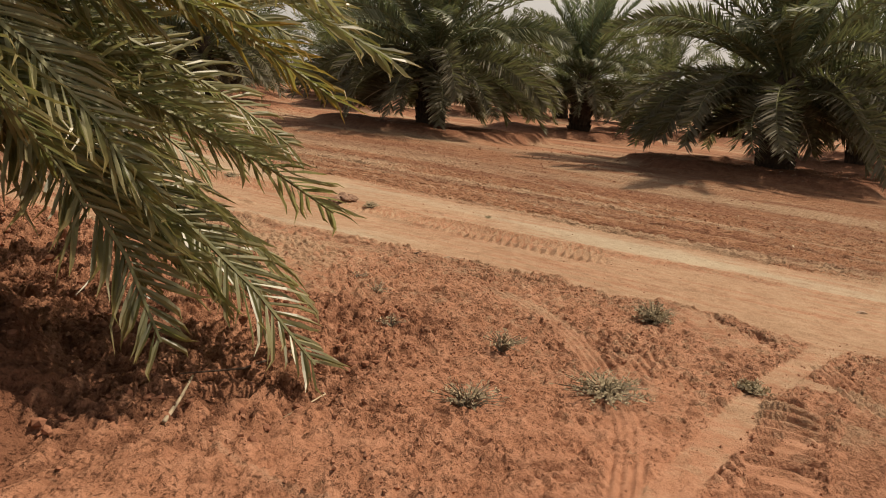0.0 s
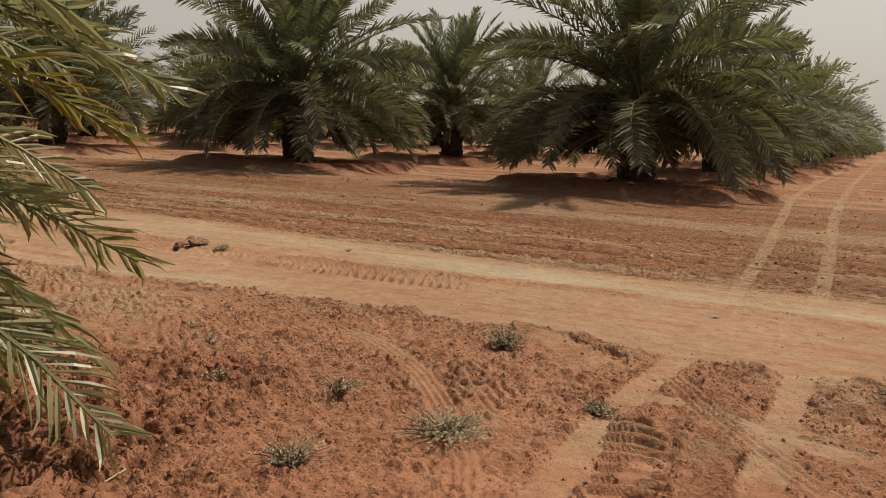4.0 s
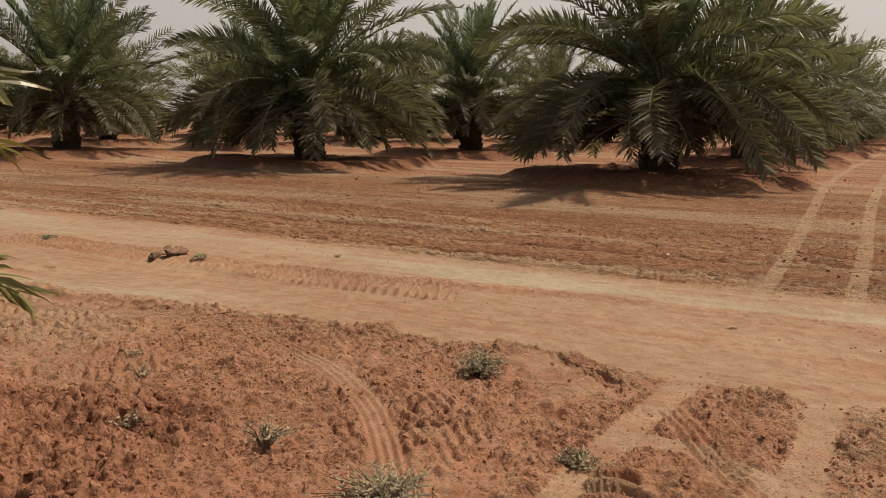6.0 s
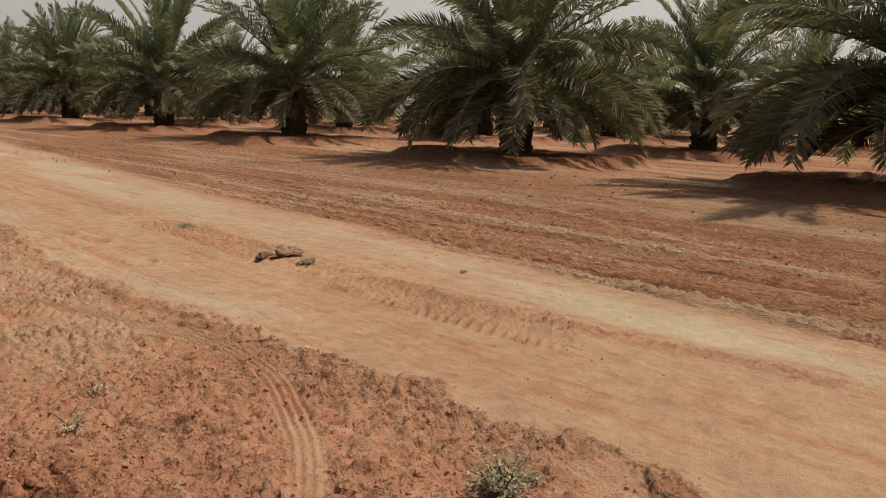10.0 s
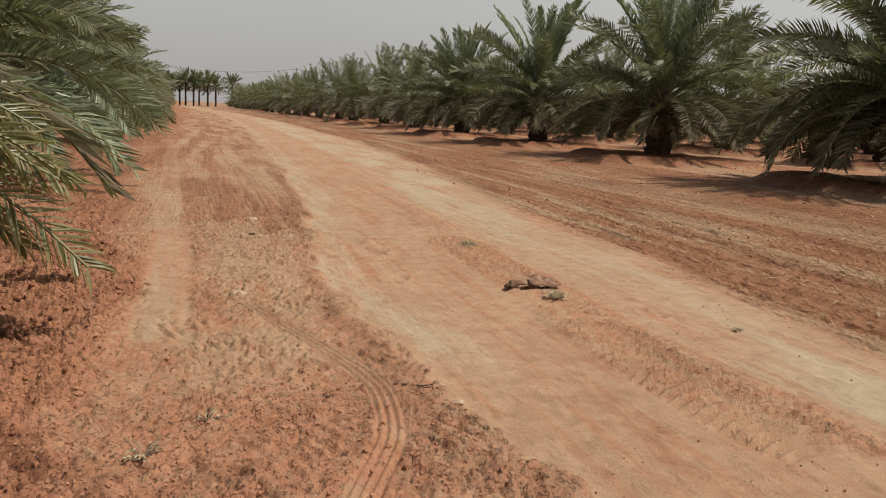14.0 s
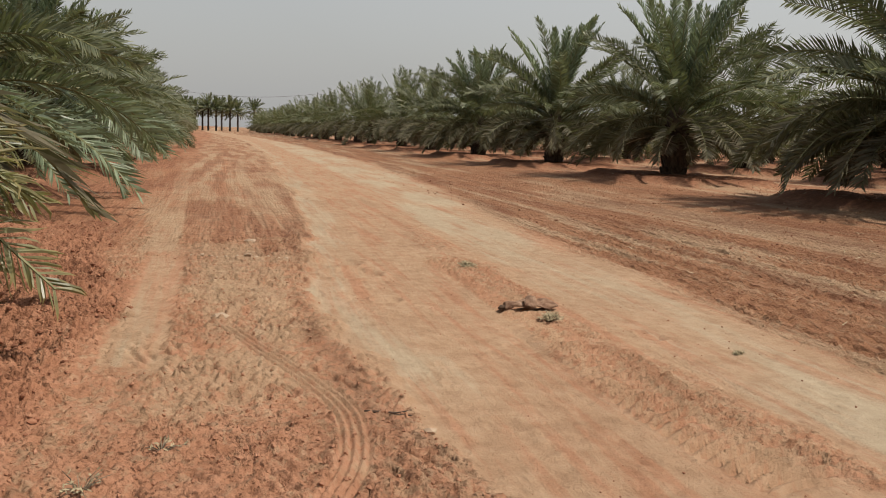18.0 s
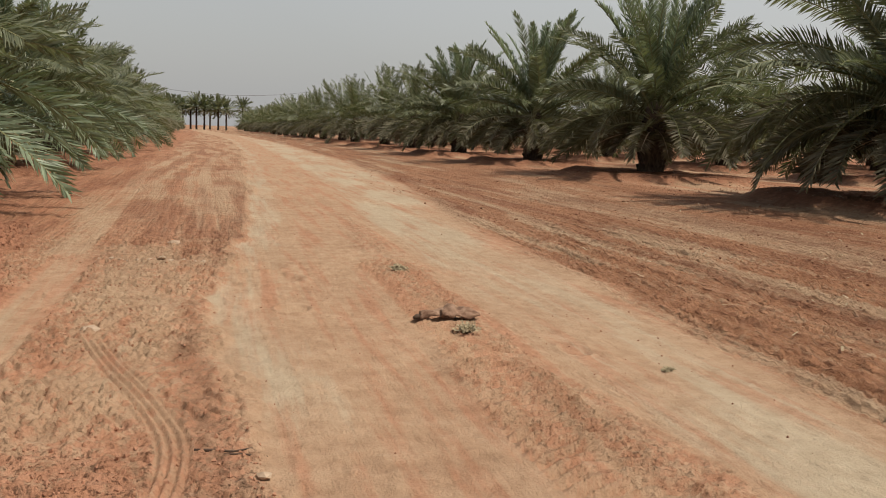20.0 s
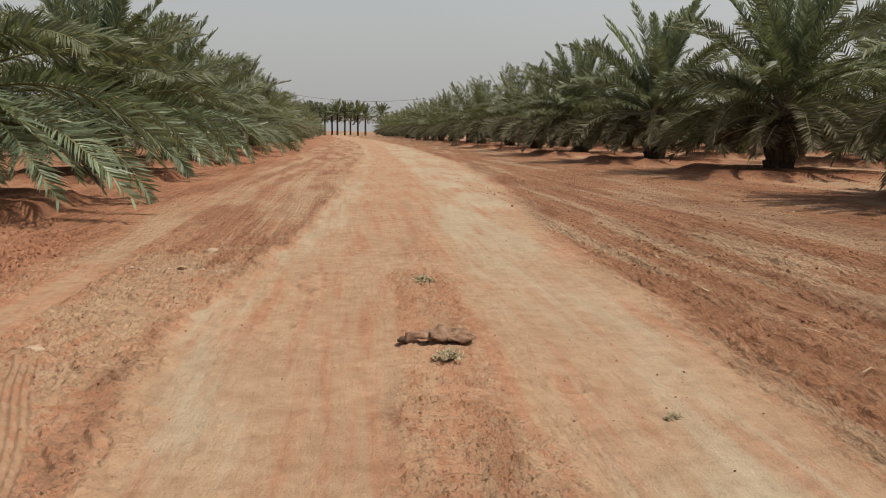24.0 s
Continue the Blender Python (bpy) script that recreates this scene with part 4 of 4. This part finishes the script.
RIGHT_LABEL = "bushy date palm with arching grey-green fronds on an earth basin"
for i, y in enumerate(RIGHT_Y):
    if i < 5:
        near_palm(ROW_R + drift(y), y, 11 + i, RIGHT_LABEL, "orchard palms right of the road", (1.02, 1.03, 0.97, 1.03, 1.0)[i], 0.0, SKIRT_ORDER if i < 2 else ORDER)
    else:
        far_palm(ROW_R + drift(y) + 0.3 * jig(i, y, 1), y, 100 + i, "orchard palms right of the road", 0.0, 0.95)
for j, x in enumerate(BACK_X):
    for i, y in enumerate(RIGHT_Y[:14]):
        if j == 0 and i < 3:
            near_palm(x + drift(y) + 0.2 * jig(x, y, 2), y - 0.2 + sway(x), 31 + i, RIGHT_LABEL, "orchard palms right of the road", 0.84)
        elif i < (12, 12, 8, 5)[j]:
            far_palm(x + drift(y) + 0.4 * jig(x, y, 3), y + sway(x) + 0.4 * jig(x, y, 4), 200 + 20 * j + i, "orchard palms right of the road")
for i, x in enumerate(CROSS_X):
    far_palm(x, -2.0 + sway(x), 300 + i, "orchard palms right of the road")
    far_palm(x, -13.6 + sway(x), 320 + i, "orchard palms across the track")
for i, x in enumerate((29.3, 38.4, 47.6)):
    far_palm(x, -13.8 + sway(x), 340 + i, "orchard palms across the track")
for i, y in enumerate(LEFT_Y):
    if 0 < i < 4:
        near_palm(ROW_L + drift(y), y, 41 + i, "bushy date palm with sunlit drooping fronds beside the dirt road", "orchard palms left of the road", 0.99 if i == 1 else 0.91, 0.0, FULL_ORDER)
    elif i >= 4:
        far_palm(ROW_L + drift(y) + 0.3 * jig(i, y, 5), y, 400 + i, "orchard palms left of the road", 0.0, 0.90, i < 8)
for i in range(7):
    far_palm(ROW_L - 9.0 + 0.4 * jig(i, 1, 6), 4.0 + 9.6 * i, 430 + i, "orchard palms left of the road")


def solve_frond(reach, drop, bend):
    """The length and rise of a leaf whose tip lies at this reach and height from its foot."""
    best = None
    for r in range(-40, 86):
        e = frond_curve(1.0, r, bend, 10)[-1]
        if e.x > 0.05:
            err = abs(e.z / e.x - drop / reach)
            if best is None or err < best[0]:
                best = (err, r, reach / e.x)
    return best[1], best[2]


def roadside_palm():
    """The palm that hangs over the start of the walk, with its long outer leaves one by one."""
    x, y = -7.2, -0.9
    z = ground_z(x, y) - 0.03
    palm = thing("date_palm", (x, y, z), "large date palm with drooping fronds and yellowing leaflet tips", "palm tree", "orchard palms left of the road")
    rng = random.Random(5)
    add_trunk(palm, rng)
    tips = [(-4.38, -4.11, 1.54, 34, 10, 0), (-4.0, -3.45, 1.30, 36, -18, 2), (-3.92, -3.40, 0.66, 38, -10, 1), (-4.56, -3.95, 0.10, 44, 5, 1), (-4.70, -3.62, 0.36, 42, 12, 1),
            (-4.25, -3.50, 0.36, 42, -14, 1), (-3.45, -1.40, 0.46, 48, 10, 1), (-3.50, -1.65, 0.95, 42, -8, 1), (-3.78, -0.40, 1.20, 40, 8, 1), (-5.25, -3.75, 0.30, 80, 12, 1),
            (-5.0, -3.6, 0.60, 70, -12, 1), (-5.6, -3.6, 0.80, 74, 16, 1), (-4.6, -3.0, 0.50, 56, 10, 1), (-4.9, -2.7, 0.90, 60, -8, 1), (-4.3, -2.3, 0.4, 50, -6, 1), (-4.4, -2.6, 1.20, 44, 14, 0),
            (-4.1, -3.0, 1.0, 40, 15, 1), (-4.75, -4.0, 1.75, 40, -10, 0), (-4.3, -2.9, 1.7, 44, 5, 0), (-5.2, -3.1, 1.15, 56, 14, 1), (-4.5, -3.2, 0.2, 50, -8, 1), (-3.9, -2.2, 0.8, 44, 10, 1), (-5.0, -3.3, 1.6, 50, -16, 0)]
    more = [(a + rng.uniform(-0.45, 0.05), b + rng.uniform(-0.05, 0.5), c + rng.uniform(-0.05, 0.45), d + rng.uniform(-4, 10), -e, 1 - min(f, 1) if e > 9 else min(f, 1)) for a, b, c, d, e, f in tips]
    for tx, ty, tz, bend, roll, old in tips + more:
        twist = math.copysign(rng.uniform(12, 45), roll)
        foot = 1.45 + z + rng.uniform(-0.1, 0.3) + 0.25 * (tz > 1.0)
        az = math.degrees(math.atan2(ty - y, tx - x))
        reach = math.hypot(tx - x, ty - y) - 0.22
        rise, length = solve_frond(reach, tz - foot, bend)
        s = Soup()
        add_frond(s, length, rise, bend, 84, 0.35, 0.027, rng, None, 2, 0, 1, 0.24, twist=twist, spread_deg=72)
        me = s.mesh("frond", [(LEAF_OLD, LEAF_OLD, LEAF_GOLD)[old], RACHIS])
        part("frond", me, palm, pose(0, 0, foot - z, 0, 0, az) @ pose(0.22, 0, 0))
    for k, m in crown_slots(rng, 1.05):
        # leave the sector of the outer leaves above to them
        d = m.to_3x3() @ Vector((1, 0, 0))
        if k in ("middle", "wide", "low", "under", "hanging") and -95 < math.degrees(math.atan2(d.y, d.x)) < 15:
            continue
        part("frond", FROND[k, rng.randrange(3)], palm, m)
    return palm


roadside_palm()

# ---- the far end of the road ----
for i, x in enumerate((-36.0, -32.5, -30.8, -27.0, -25.2, -23.4, -21.6, -19.2, -17.0, -15.3, -13.6, -11.6, -9.9, -7.6, -5.8, -3.5, -1.8, 0.6, 3.0, 8.0)):
    far_palm(x, 264 + 16 * jig(i, 3, 8), 500 + i, "tall palms at the end of the road", 4.0 + 0.8 * jig(i, 4, 9), 1.15, False, "tall date palm with a bare trunk at the road end")


def power_pole(x, y):
    z = ground_z(x, y)
    p = thing("power_pole", (x, y, z), "tall grey steel power pole with a cross-arm far off", "power pole", "power line")
    s = Soup()
    s.tube([(0, 0, -0.5), (0, 0, 14.0)], [0.17, 0.10], 8)
    part("pole", s.mesh("pole", [STEEL]), p)
    s = Soup()
    s.tube([(0, -1.1, 13.4), (0, 1.1, 13.4)], [0.07, 0.07], 4)
    part("cross_arm", s.mesh("cross_arm", [STEEL]), p)
    for k in (-1.0, 0.0, 1.0):
        s = Soup()
        s.tube([(0, k, 13.45), (0, k, 13.8)], [0.05, 0.04], 6)
        part("insulator", s.mesh("insulator", [STEEL]), p)
    return p


POLES = [(-75.0, 292.0), (-22.5, 286.0), (30.0, 280.0), (82.0, 274.0)]
for px_, py_ in POLES:
    power_pole(px_, py_)
for (ax, ay), (bx, by) in zip(POLES, POLES[1:]):
    for k in (-1.0, 0.0, 1.0):
        s = Soup()
        s.tube([(ax + (bx - ax) * t / 10, ay + (by - ay) * t / 10 + k, 13.8 - 2.2 * (1 - (t / 5 - 1) ** 2)) for t in range(11)], [0.022] * 11, 3)
        tagged(new("power_cable", s.mesh("power_cable", [STEEL])), "thin dark overhead power cable between poles", "cable", "power line")


# ---- soil lumps, stones, litter ----
def lump(rng, size, flat=0.65):
    """Corners and faces of one rough clod."""
    g = (1 + 5 ** 0.5) / 2
    vs = [Vector(p).normalized() for p in ((-1, g, 0), (1, g, 0), (-1, -g, 0), (1, -g, 0), (0, -1, g), (0, 1, g), (0, -1, -g), (0, 1, -g), (g, 0, -1), (g, 0, 1), (-g, 0, -1), (-g, 0, 1))]
    fs = [(0, 11, 5), (0, 5, 1), (0, 1, 7), (0, 7, 10), (0, 10, 11), (1, 5, 9), (5, 11, 4), (11, 10, 2), (10, 7, 6), (7, 1, 8), (3, 9, 4), (3, 4, 2), (3, 2, 6), (3, 6, 8), (3, 8, 9), (4, 9, 5), (2, 4, 11), (6, 2, 10), (8, 6, 7), (9, 8, 1)]
    r = Euler((rng.uniform(0, 6), rng.uniform(0, 6), rng.uniform(0, 6))).to_matrix()
    st = Vector((rng.uniform(0.7, 1.3), rng.uniform(0.6, 1.0), rng.uniform(0.6, 1.0)))
    out = []
    for v in vs:
        p = r @ Vector((v.x * st.x, v.y * st.y, v.z * st.z)) * size * rng.uniform(0.72, 1.15)
        p.z *= flat
        out.append(p)
    return out, fs


def crumb(rng, size):
    r = Euler((rng.uniform(0, 6), rng.uniform(0, 6), rng.uniform(0, 6))).to_matrix()
    vs = [r @ Vector(p) * size * rng.uniform(0.7, 1.2) for p in ((1, 0, 0), (0, 1, 0), (-1, 0, 0), (0, -1, 0), (0, 0, 0.8), (0, 0, -0.8))]
    return vs, [(0, 1, 4), (1, 2, 4), (2, 3, 4), (3, 0, 4), (1, 0, 5), (2, 1, 5), (3, 2, 5), (0, 3, 5)]


def loose_at(x, y):
    return ground_at(x, y)[4] * (0.2 + 0.8 * smooth(0.42, 0.58, fbm(x * 5, y * 5, 77, 3)))


def scatter(name, label, category, count, area, chance, sizes, mat, seed, sink=0.25, small=False):
    rng = random.Random(seed)
    xs, ys = [], []
    while len(xs) < count * 6:
        xs.append(rng.uniform(area[0], area[1]))
        ys.append(rng.uniform(area[2], area[3]))
    xs, ys = np.array(xs), np.array(ys)
    keep = np.nonzero(chance(xs, ys) > np.random.RandomState(seed).rand(len(xs)))[0][:count]
    zs = heights(xs[keep], ys[keep])
    s = Soup()
    for x, y, z in zip(xs[keep], ys[keep], zs):
        size = sizes[0] + (sizes[1] - sizes[0]) * rng.random() ** 3
        vs, fs = crumb(rng, size) if small else lump(rng, size)
        s.add([v + Vector((x, y, z + size * (0.5 - sink))) for v in vs], fs)
    return tagged(new(name, s.mesh(name, [mat])), label, category, kind="stuff")


scatter("soil_clods", "dark red broken soil clods heaped along the palm bank", "soil", 7000, (-7.0, -2.6, -4.6, 6.0), churn_at, (0.006, 0.034), CLOD, 3)
scatter("loose_crumbs", "small red soil crumbs strewn over the road verge", "soil", 11000, (-5.4, -1.5, -6.9, 3.0), loose_at, (0.004, 0.017), CRUMB, 4, 0.3, True)
scatter("road_crumbs", "small soil crumbs and pebbles on the packed road", "pebbles", 1400, (-1.8, 3.4, -7, 12), lambda x, y: 0.15 + 0.85 * smooth(0.5, 0.62, fbm(x * 1.3, y * 0.7, 78, 3)), (0.002, 0.010), CLOD, 5, 0.3, True)
scatter("field_clods", "scattered red clods on the orchard ground", "soil", 6000, (2.3, 15, -8, 24), lambda x, y: 0.10 + 0.25 * smooth(0.5, 0.65, fbm(x * 0.8, y * 0.8, 79, 3)) + 0.65 * mound_at(x, y)[1], (0.006, 0.032), CLOD, 6)


def stone(x, y, size, label, mat, seed, flat=0.5, name="stone"):
    vs, fs = lump(random.Random(seed), size, flat)
    z = ground_z(x, y)
    me = mesh_of(name, [tuple(v) for v in vs], fs, [mat])
    o = new(name, me)
    o.matrix_basis = pose(x, y, z + size * flat * 0.35)
    return tagged(o, label, "stone")


stone(-2.13, 4.03, 0.11, "flat pale stone lying on the road verge", PEBBLE, 1, 0.35)
stone(-2.50, -0.10, 0.085, "flat pale stone half buried in red soil", PEBBLE, 2, 0.35)
stone(-1.53, -2.62, 0.05, "small whitish stone at the crumbled road edge", PEBBLE, 4, 0.5)
stone(-0.03, -5.68, 0.045, "small pale stone on the packed road", PEBBLE, 3)
for i in range(11):
    t = i / 10
    o = stone(-2.82 + 1.02 * t + 0.03 * jig(i, 5, 1), 2.86 - 0.16 * t + 0.03 * jig(i, 6, 2), 0.035 + 0.012 * jig(i, 7, 3), "pale clod in a row across the verge", PEBBLE, 20 + i, 0.5)
    tagged(o, group="row of pale clods")
for i in range(14):
    x_, y_ = 2.6 + 2.5 * random.Random(i).random(), -4 + 12 * random.Random(i + 50).random()
    tagged(stone(x_, y_, 0.02 + 0.02 * random.Random(i + 99).random(), "loose red clod on the combed earth", CLOD, 60 + i), group="loose clods")


def twig(points, radius, label, mat, name="twig", category="twig"):
    s = Soup()
    pts = [Vector((x, y, ground_z(x, y) + h)) for x, y, h in points]
    n = len(pts)
    s.tube(pts, [radius * (1 - 0.6 * i / (n - 1)) for i in range(n)], 6)
    return tagged(new(name, s.mesh(name, [mat], True)), label, category)


twig([(-1.80, -2.34, 0.002), (-1.72, -2.33, 0.004), (-1.64, -2.35, 0.003), (-1.56, -2.36, 0.002)], 0.008, "dark crooked twig lying at the road edge", TWIG)
twig([(-1.68, -2.38, 0.002), (-1.60, -2.40, 0.004), (-1.50, -2.41, 0.002)], 0.006, "short dark twig lying at the road edge", TWIG)
twig([(-5.34, -3.87, 0.01), (-5.18, -3.76, 0.03), (-5.02, -3.64, 0.04)], 0.011, "pale dry stick leaning on the soil bank", STRAW, "stick", "stick")
twig([(-4.60, -3.98, 0.02), (-4.62, -4.08, 0.03), (-4.74, -4.12, 0.02), (-4.94, -4.14, 0.01)], 0.006, "thin curved pale twig on the ground", STRAW)
# added dark rod along the line of a hanging frond's shadow
twig([(-4.35, -3.6, 0.05), (-4.7, -3.62, 0.06), (-5.0, -3.52, 0.05)], 0.008, "thin dark rod in place of a hanging frond's shadow on the bank", TWIG)


def litter():
    """Dry leaflets strewn below the palms and over the combed earth."""
    rng = random.Random(12)
    s = Soup()
    spots = [(rng.uniform(2.4, 10), rng.uniform(-7, 16)) for _ in range(220)] + [(rng.gauss(ROW_R, 1.7), rng.choice(RIGHT_Y[:4]) + rng.gauss(0, 1.7)) for _ in range(260)]
    zs = heights(np.array([p[0] for p in spots]), np.array([p[1] for p in spots]))
    for (x, y), z in zip(spots, zs):
        a, ln = rng.uniform(0, 6.3), rng.uniform(0.06, 0.28)
        d, w = Vector((math.cos(a), math.sin(a), 0)), Vector((-math.sin(a), math.cos(a), 0)) * rng.uniform(0.004, 0.011)
        c = Vector((x, y, z + 0.012))
        s.add([c - d * ln / 2 - w, c - d * ln / 2 + w, c + w + Vector((0, 0, 0.02)), c - w + Vector((0, 0, 0.02)), c + d * ln / 2], [(0, 1, 2, 3), (3, 2, 4)])
    return tagged(new("dry_leaf_litter", s.mesh("dry_leaf_litter", [STRAW])), "pale dry leaflets strewn over red earth", "litter", kind="stuff")


litter()


def shrub(x, y, radius, height, seed, dense, label, leafy=12):
    rng = random.Random(seed)
    e = thing("desert_shrub", (x, y, ground_z(x, y)), label, "shrub", "desert shrubs on the verge")
    stems, leaves = Soup(), Soup()
    for _ in range(dense):
        a, r = rng.uniform(0, 6.3), radius * rng.random() ** 0.6
        tip = Vector((math.cos(a) * r, math.sin(a) * r, height * rng.uniform(0.35, 1.0) * (1 - 0.45 * (r / radius) ** 2)))
        mid = tip * 0.5 + Vector((0, 0, height * 0.12))
        root = Vector((math.cos(a), math.sin(a), 0)) * 0.15 * r
        stems.tube([root, mid, tip], [0.0035, 0.0025, 0.0015], 3)
        for _k in range(leafy):
            t = rng.uniform(0.3, 1.0)
            c = mid.lerp(tip, t * 2 - 1) if t > 0.5 else root.lerp(mid, t * 2)
            d = Vector((rng.uniform(-1, 1), rng.uniform(-1, 1), rng.uniform(-0.2, 1))).normalized() * rng.uniform(0.015, 0.035)
            w = d.orthogonal().normalized() * rng.uniform(0.0025, 0.0055)
            leaves.add([c, c + d * 0.5 + w, c + d, c + d * 0.5 - w], [(0, 1, 2, 3)])
    part("branching", stems.mesh("branching", [SHRUB_STEM]), e)
    part("foliage", leaves.mesh("foliage", [SHRUB]), e)
    return e


GREY = "small grey-green desert shrub growing in red soil"
shrub(-2.02, -4.66, 0.17, 0.17, 1, 95, GREY)
shrub(-3.60, -5.02, 0.27, 0.10, 2, 90, "sprawling grey-green desert shrub beside a tyre print")
shrub(-2.93, -5.56, 0.11, 0.07, 3, 50, "tiny low green shrub beside a tyre print")
shrub(-3.45, -4.32, 0.15, 0.15, 4, 40, "sparse dry grey desert shrub", 5)
shrub(-4.25, -4.62, 0.20, 0.14, 5, 55, "sparse grey-green desert shrub on bare soil", 5)
shrub(-3.02, -3.05, 0.12, 0.10, 6, 16, "sparse dry grey desert shrub", 3)
shrub(0.06, 2.06, 0.14, 0.10, 7, 45, "small dry shrub in the middle of the road")
shrub(0.0, -0.44, 0.11, 0.10, 8, 40, "small grey shrub beside a dried leaf sheath")
shrub(1.0, -1.45, 0.06, 0.025, 9, 12, "tiny green tuft on the packed road")
shrub(-2.75, -2.64, 0.12, 0.05, 10, 15, "tiny flattened grey shrub on the verge", 2)
shrub(-1.85, -6.95, 0.16, 0.16, 11, 60, GREY)
shrub(-3.05, -7.05, 0.18, 0.16, 12, 60, GREY)
shrub(-3.55, -3.6, 0.12, 0.07, 13, 16, "tiny flattened grey shrub on the verge", 3)


def dried_sheath():
    """A curled, folded piece of old palm leaf sheath on the crown of the road."""
    e = thing("dried_palm_sheath", (0.0, 0.0, ground_z(0, 0) + 0.005), "curled weathered brown piece of dried palm sheath on the road", "palm debris", "", -2)

    def shell(x0, x1, half, tall, twist, seed, n=14, k=9):
        rng = random.Random(seed)
        vs, fs = [], []
        for i in range(n + 1):
            t = i / n
            w = half * (0.30 + 0.70 * math.sin(math.pi * min(1, 0.1 + 0.85 * t)) ** 0.7)
            for j in range(k + 1):
                v = -1 + 2 * j / k
                a = v * 1.25
                crease = 0.012 * math.sin(9 * t + 3 * v + seed)
                vs.append((0.79 * (x0 + (x1 - x0) * t), w * math.sin(a) + twist * (t - 0.5), max(0.0, 1.2 * tall * (0.35 + 0.65 * math.sin(math.pi * (0.15 + 0.7 * t))) * math.cos(a) + crease + rng.uniform(-0.004, 0.004))))
        for i in range(n):
            for j in range(k):
                q = i * (k + 1) + j
                fs.append((q, q + 1, q + k + 2, q + k + 1))
        return mesh_of("blade", vs, fs, [SHEATH], None, None, True)
    for nm, ar in (("blade", (-0.29, 0.06, 0.052, 0.062, 0.0, 1)), ("blade", (-0.04, 0.29, 0.080, 0.066, -0.02, 2)), ("fold", (-0.09, 0.10, 0.085, 0.088, 0.03, 3))):
        o = part(nm, shell(*ar), e)
        k = o.modifiers.new("thickness", "SOLIDIFY")
        k.thickness, k.offset = 0.006, 0.0
    s = Soup()
    s.tube([(-0.28, -0.02, 0.015), (-0.255, -0.01, 0.022), (-0.20, 0.0, 0.022)], [0.010, 0.020, 0.018], 7)
    part("stub", s.mesh("stub", [TWIG], True), e)


dried_sheath()
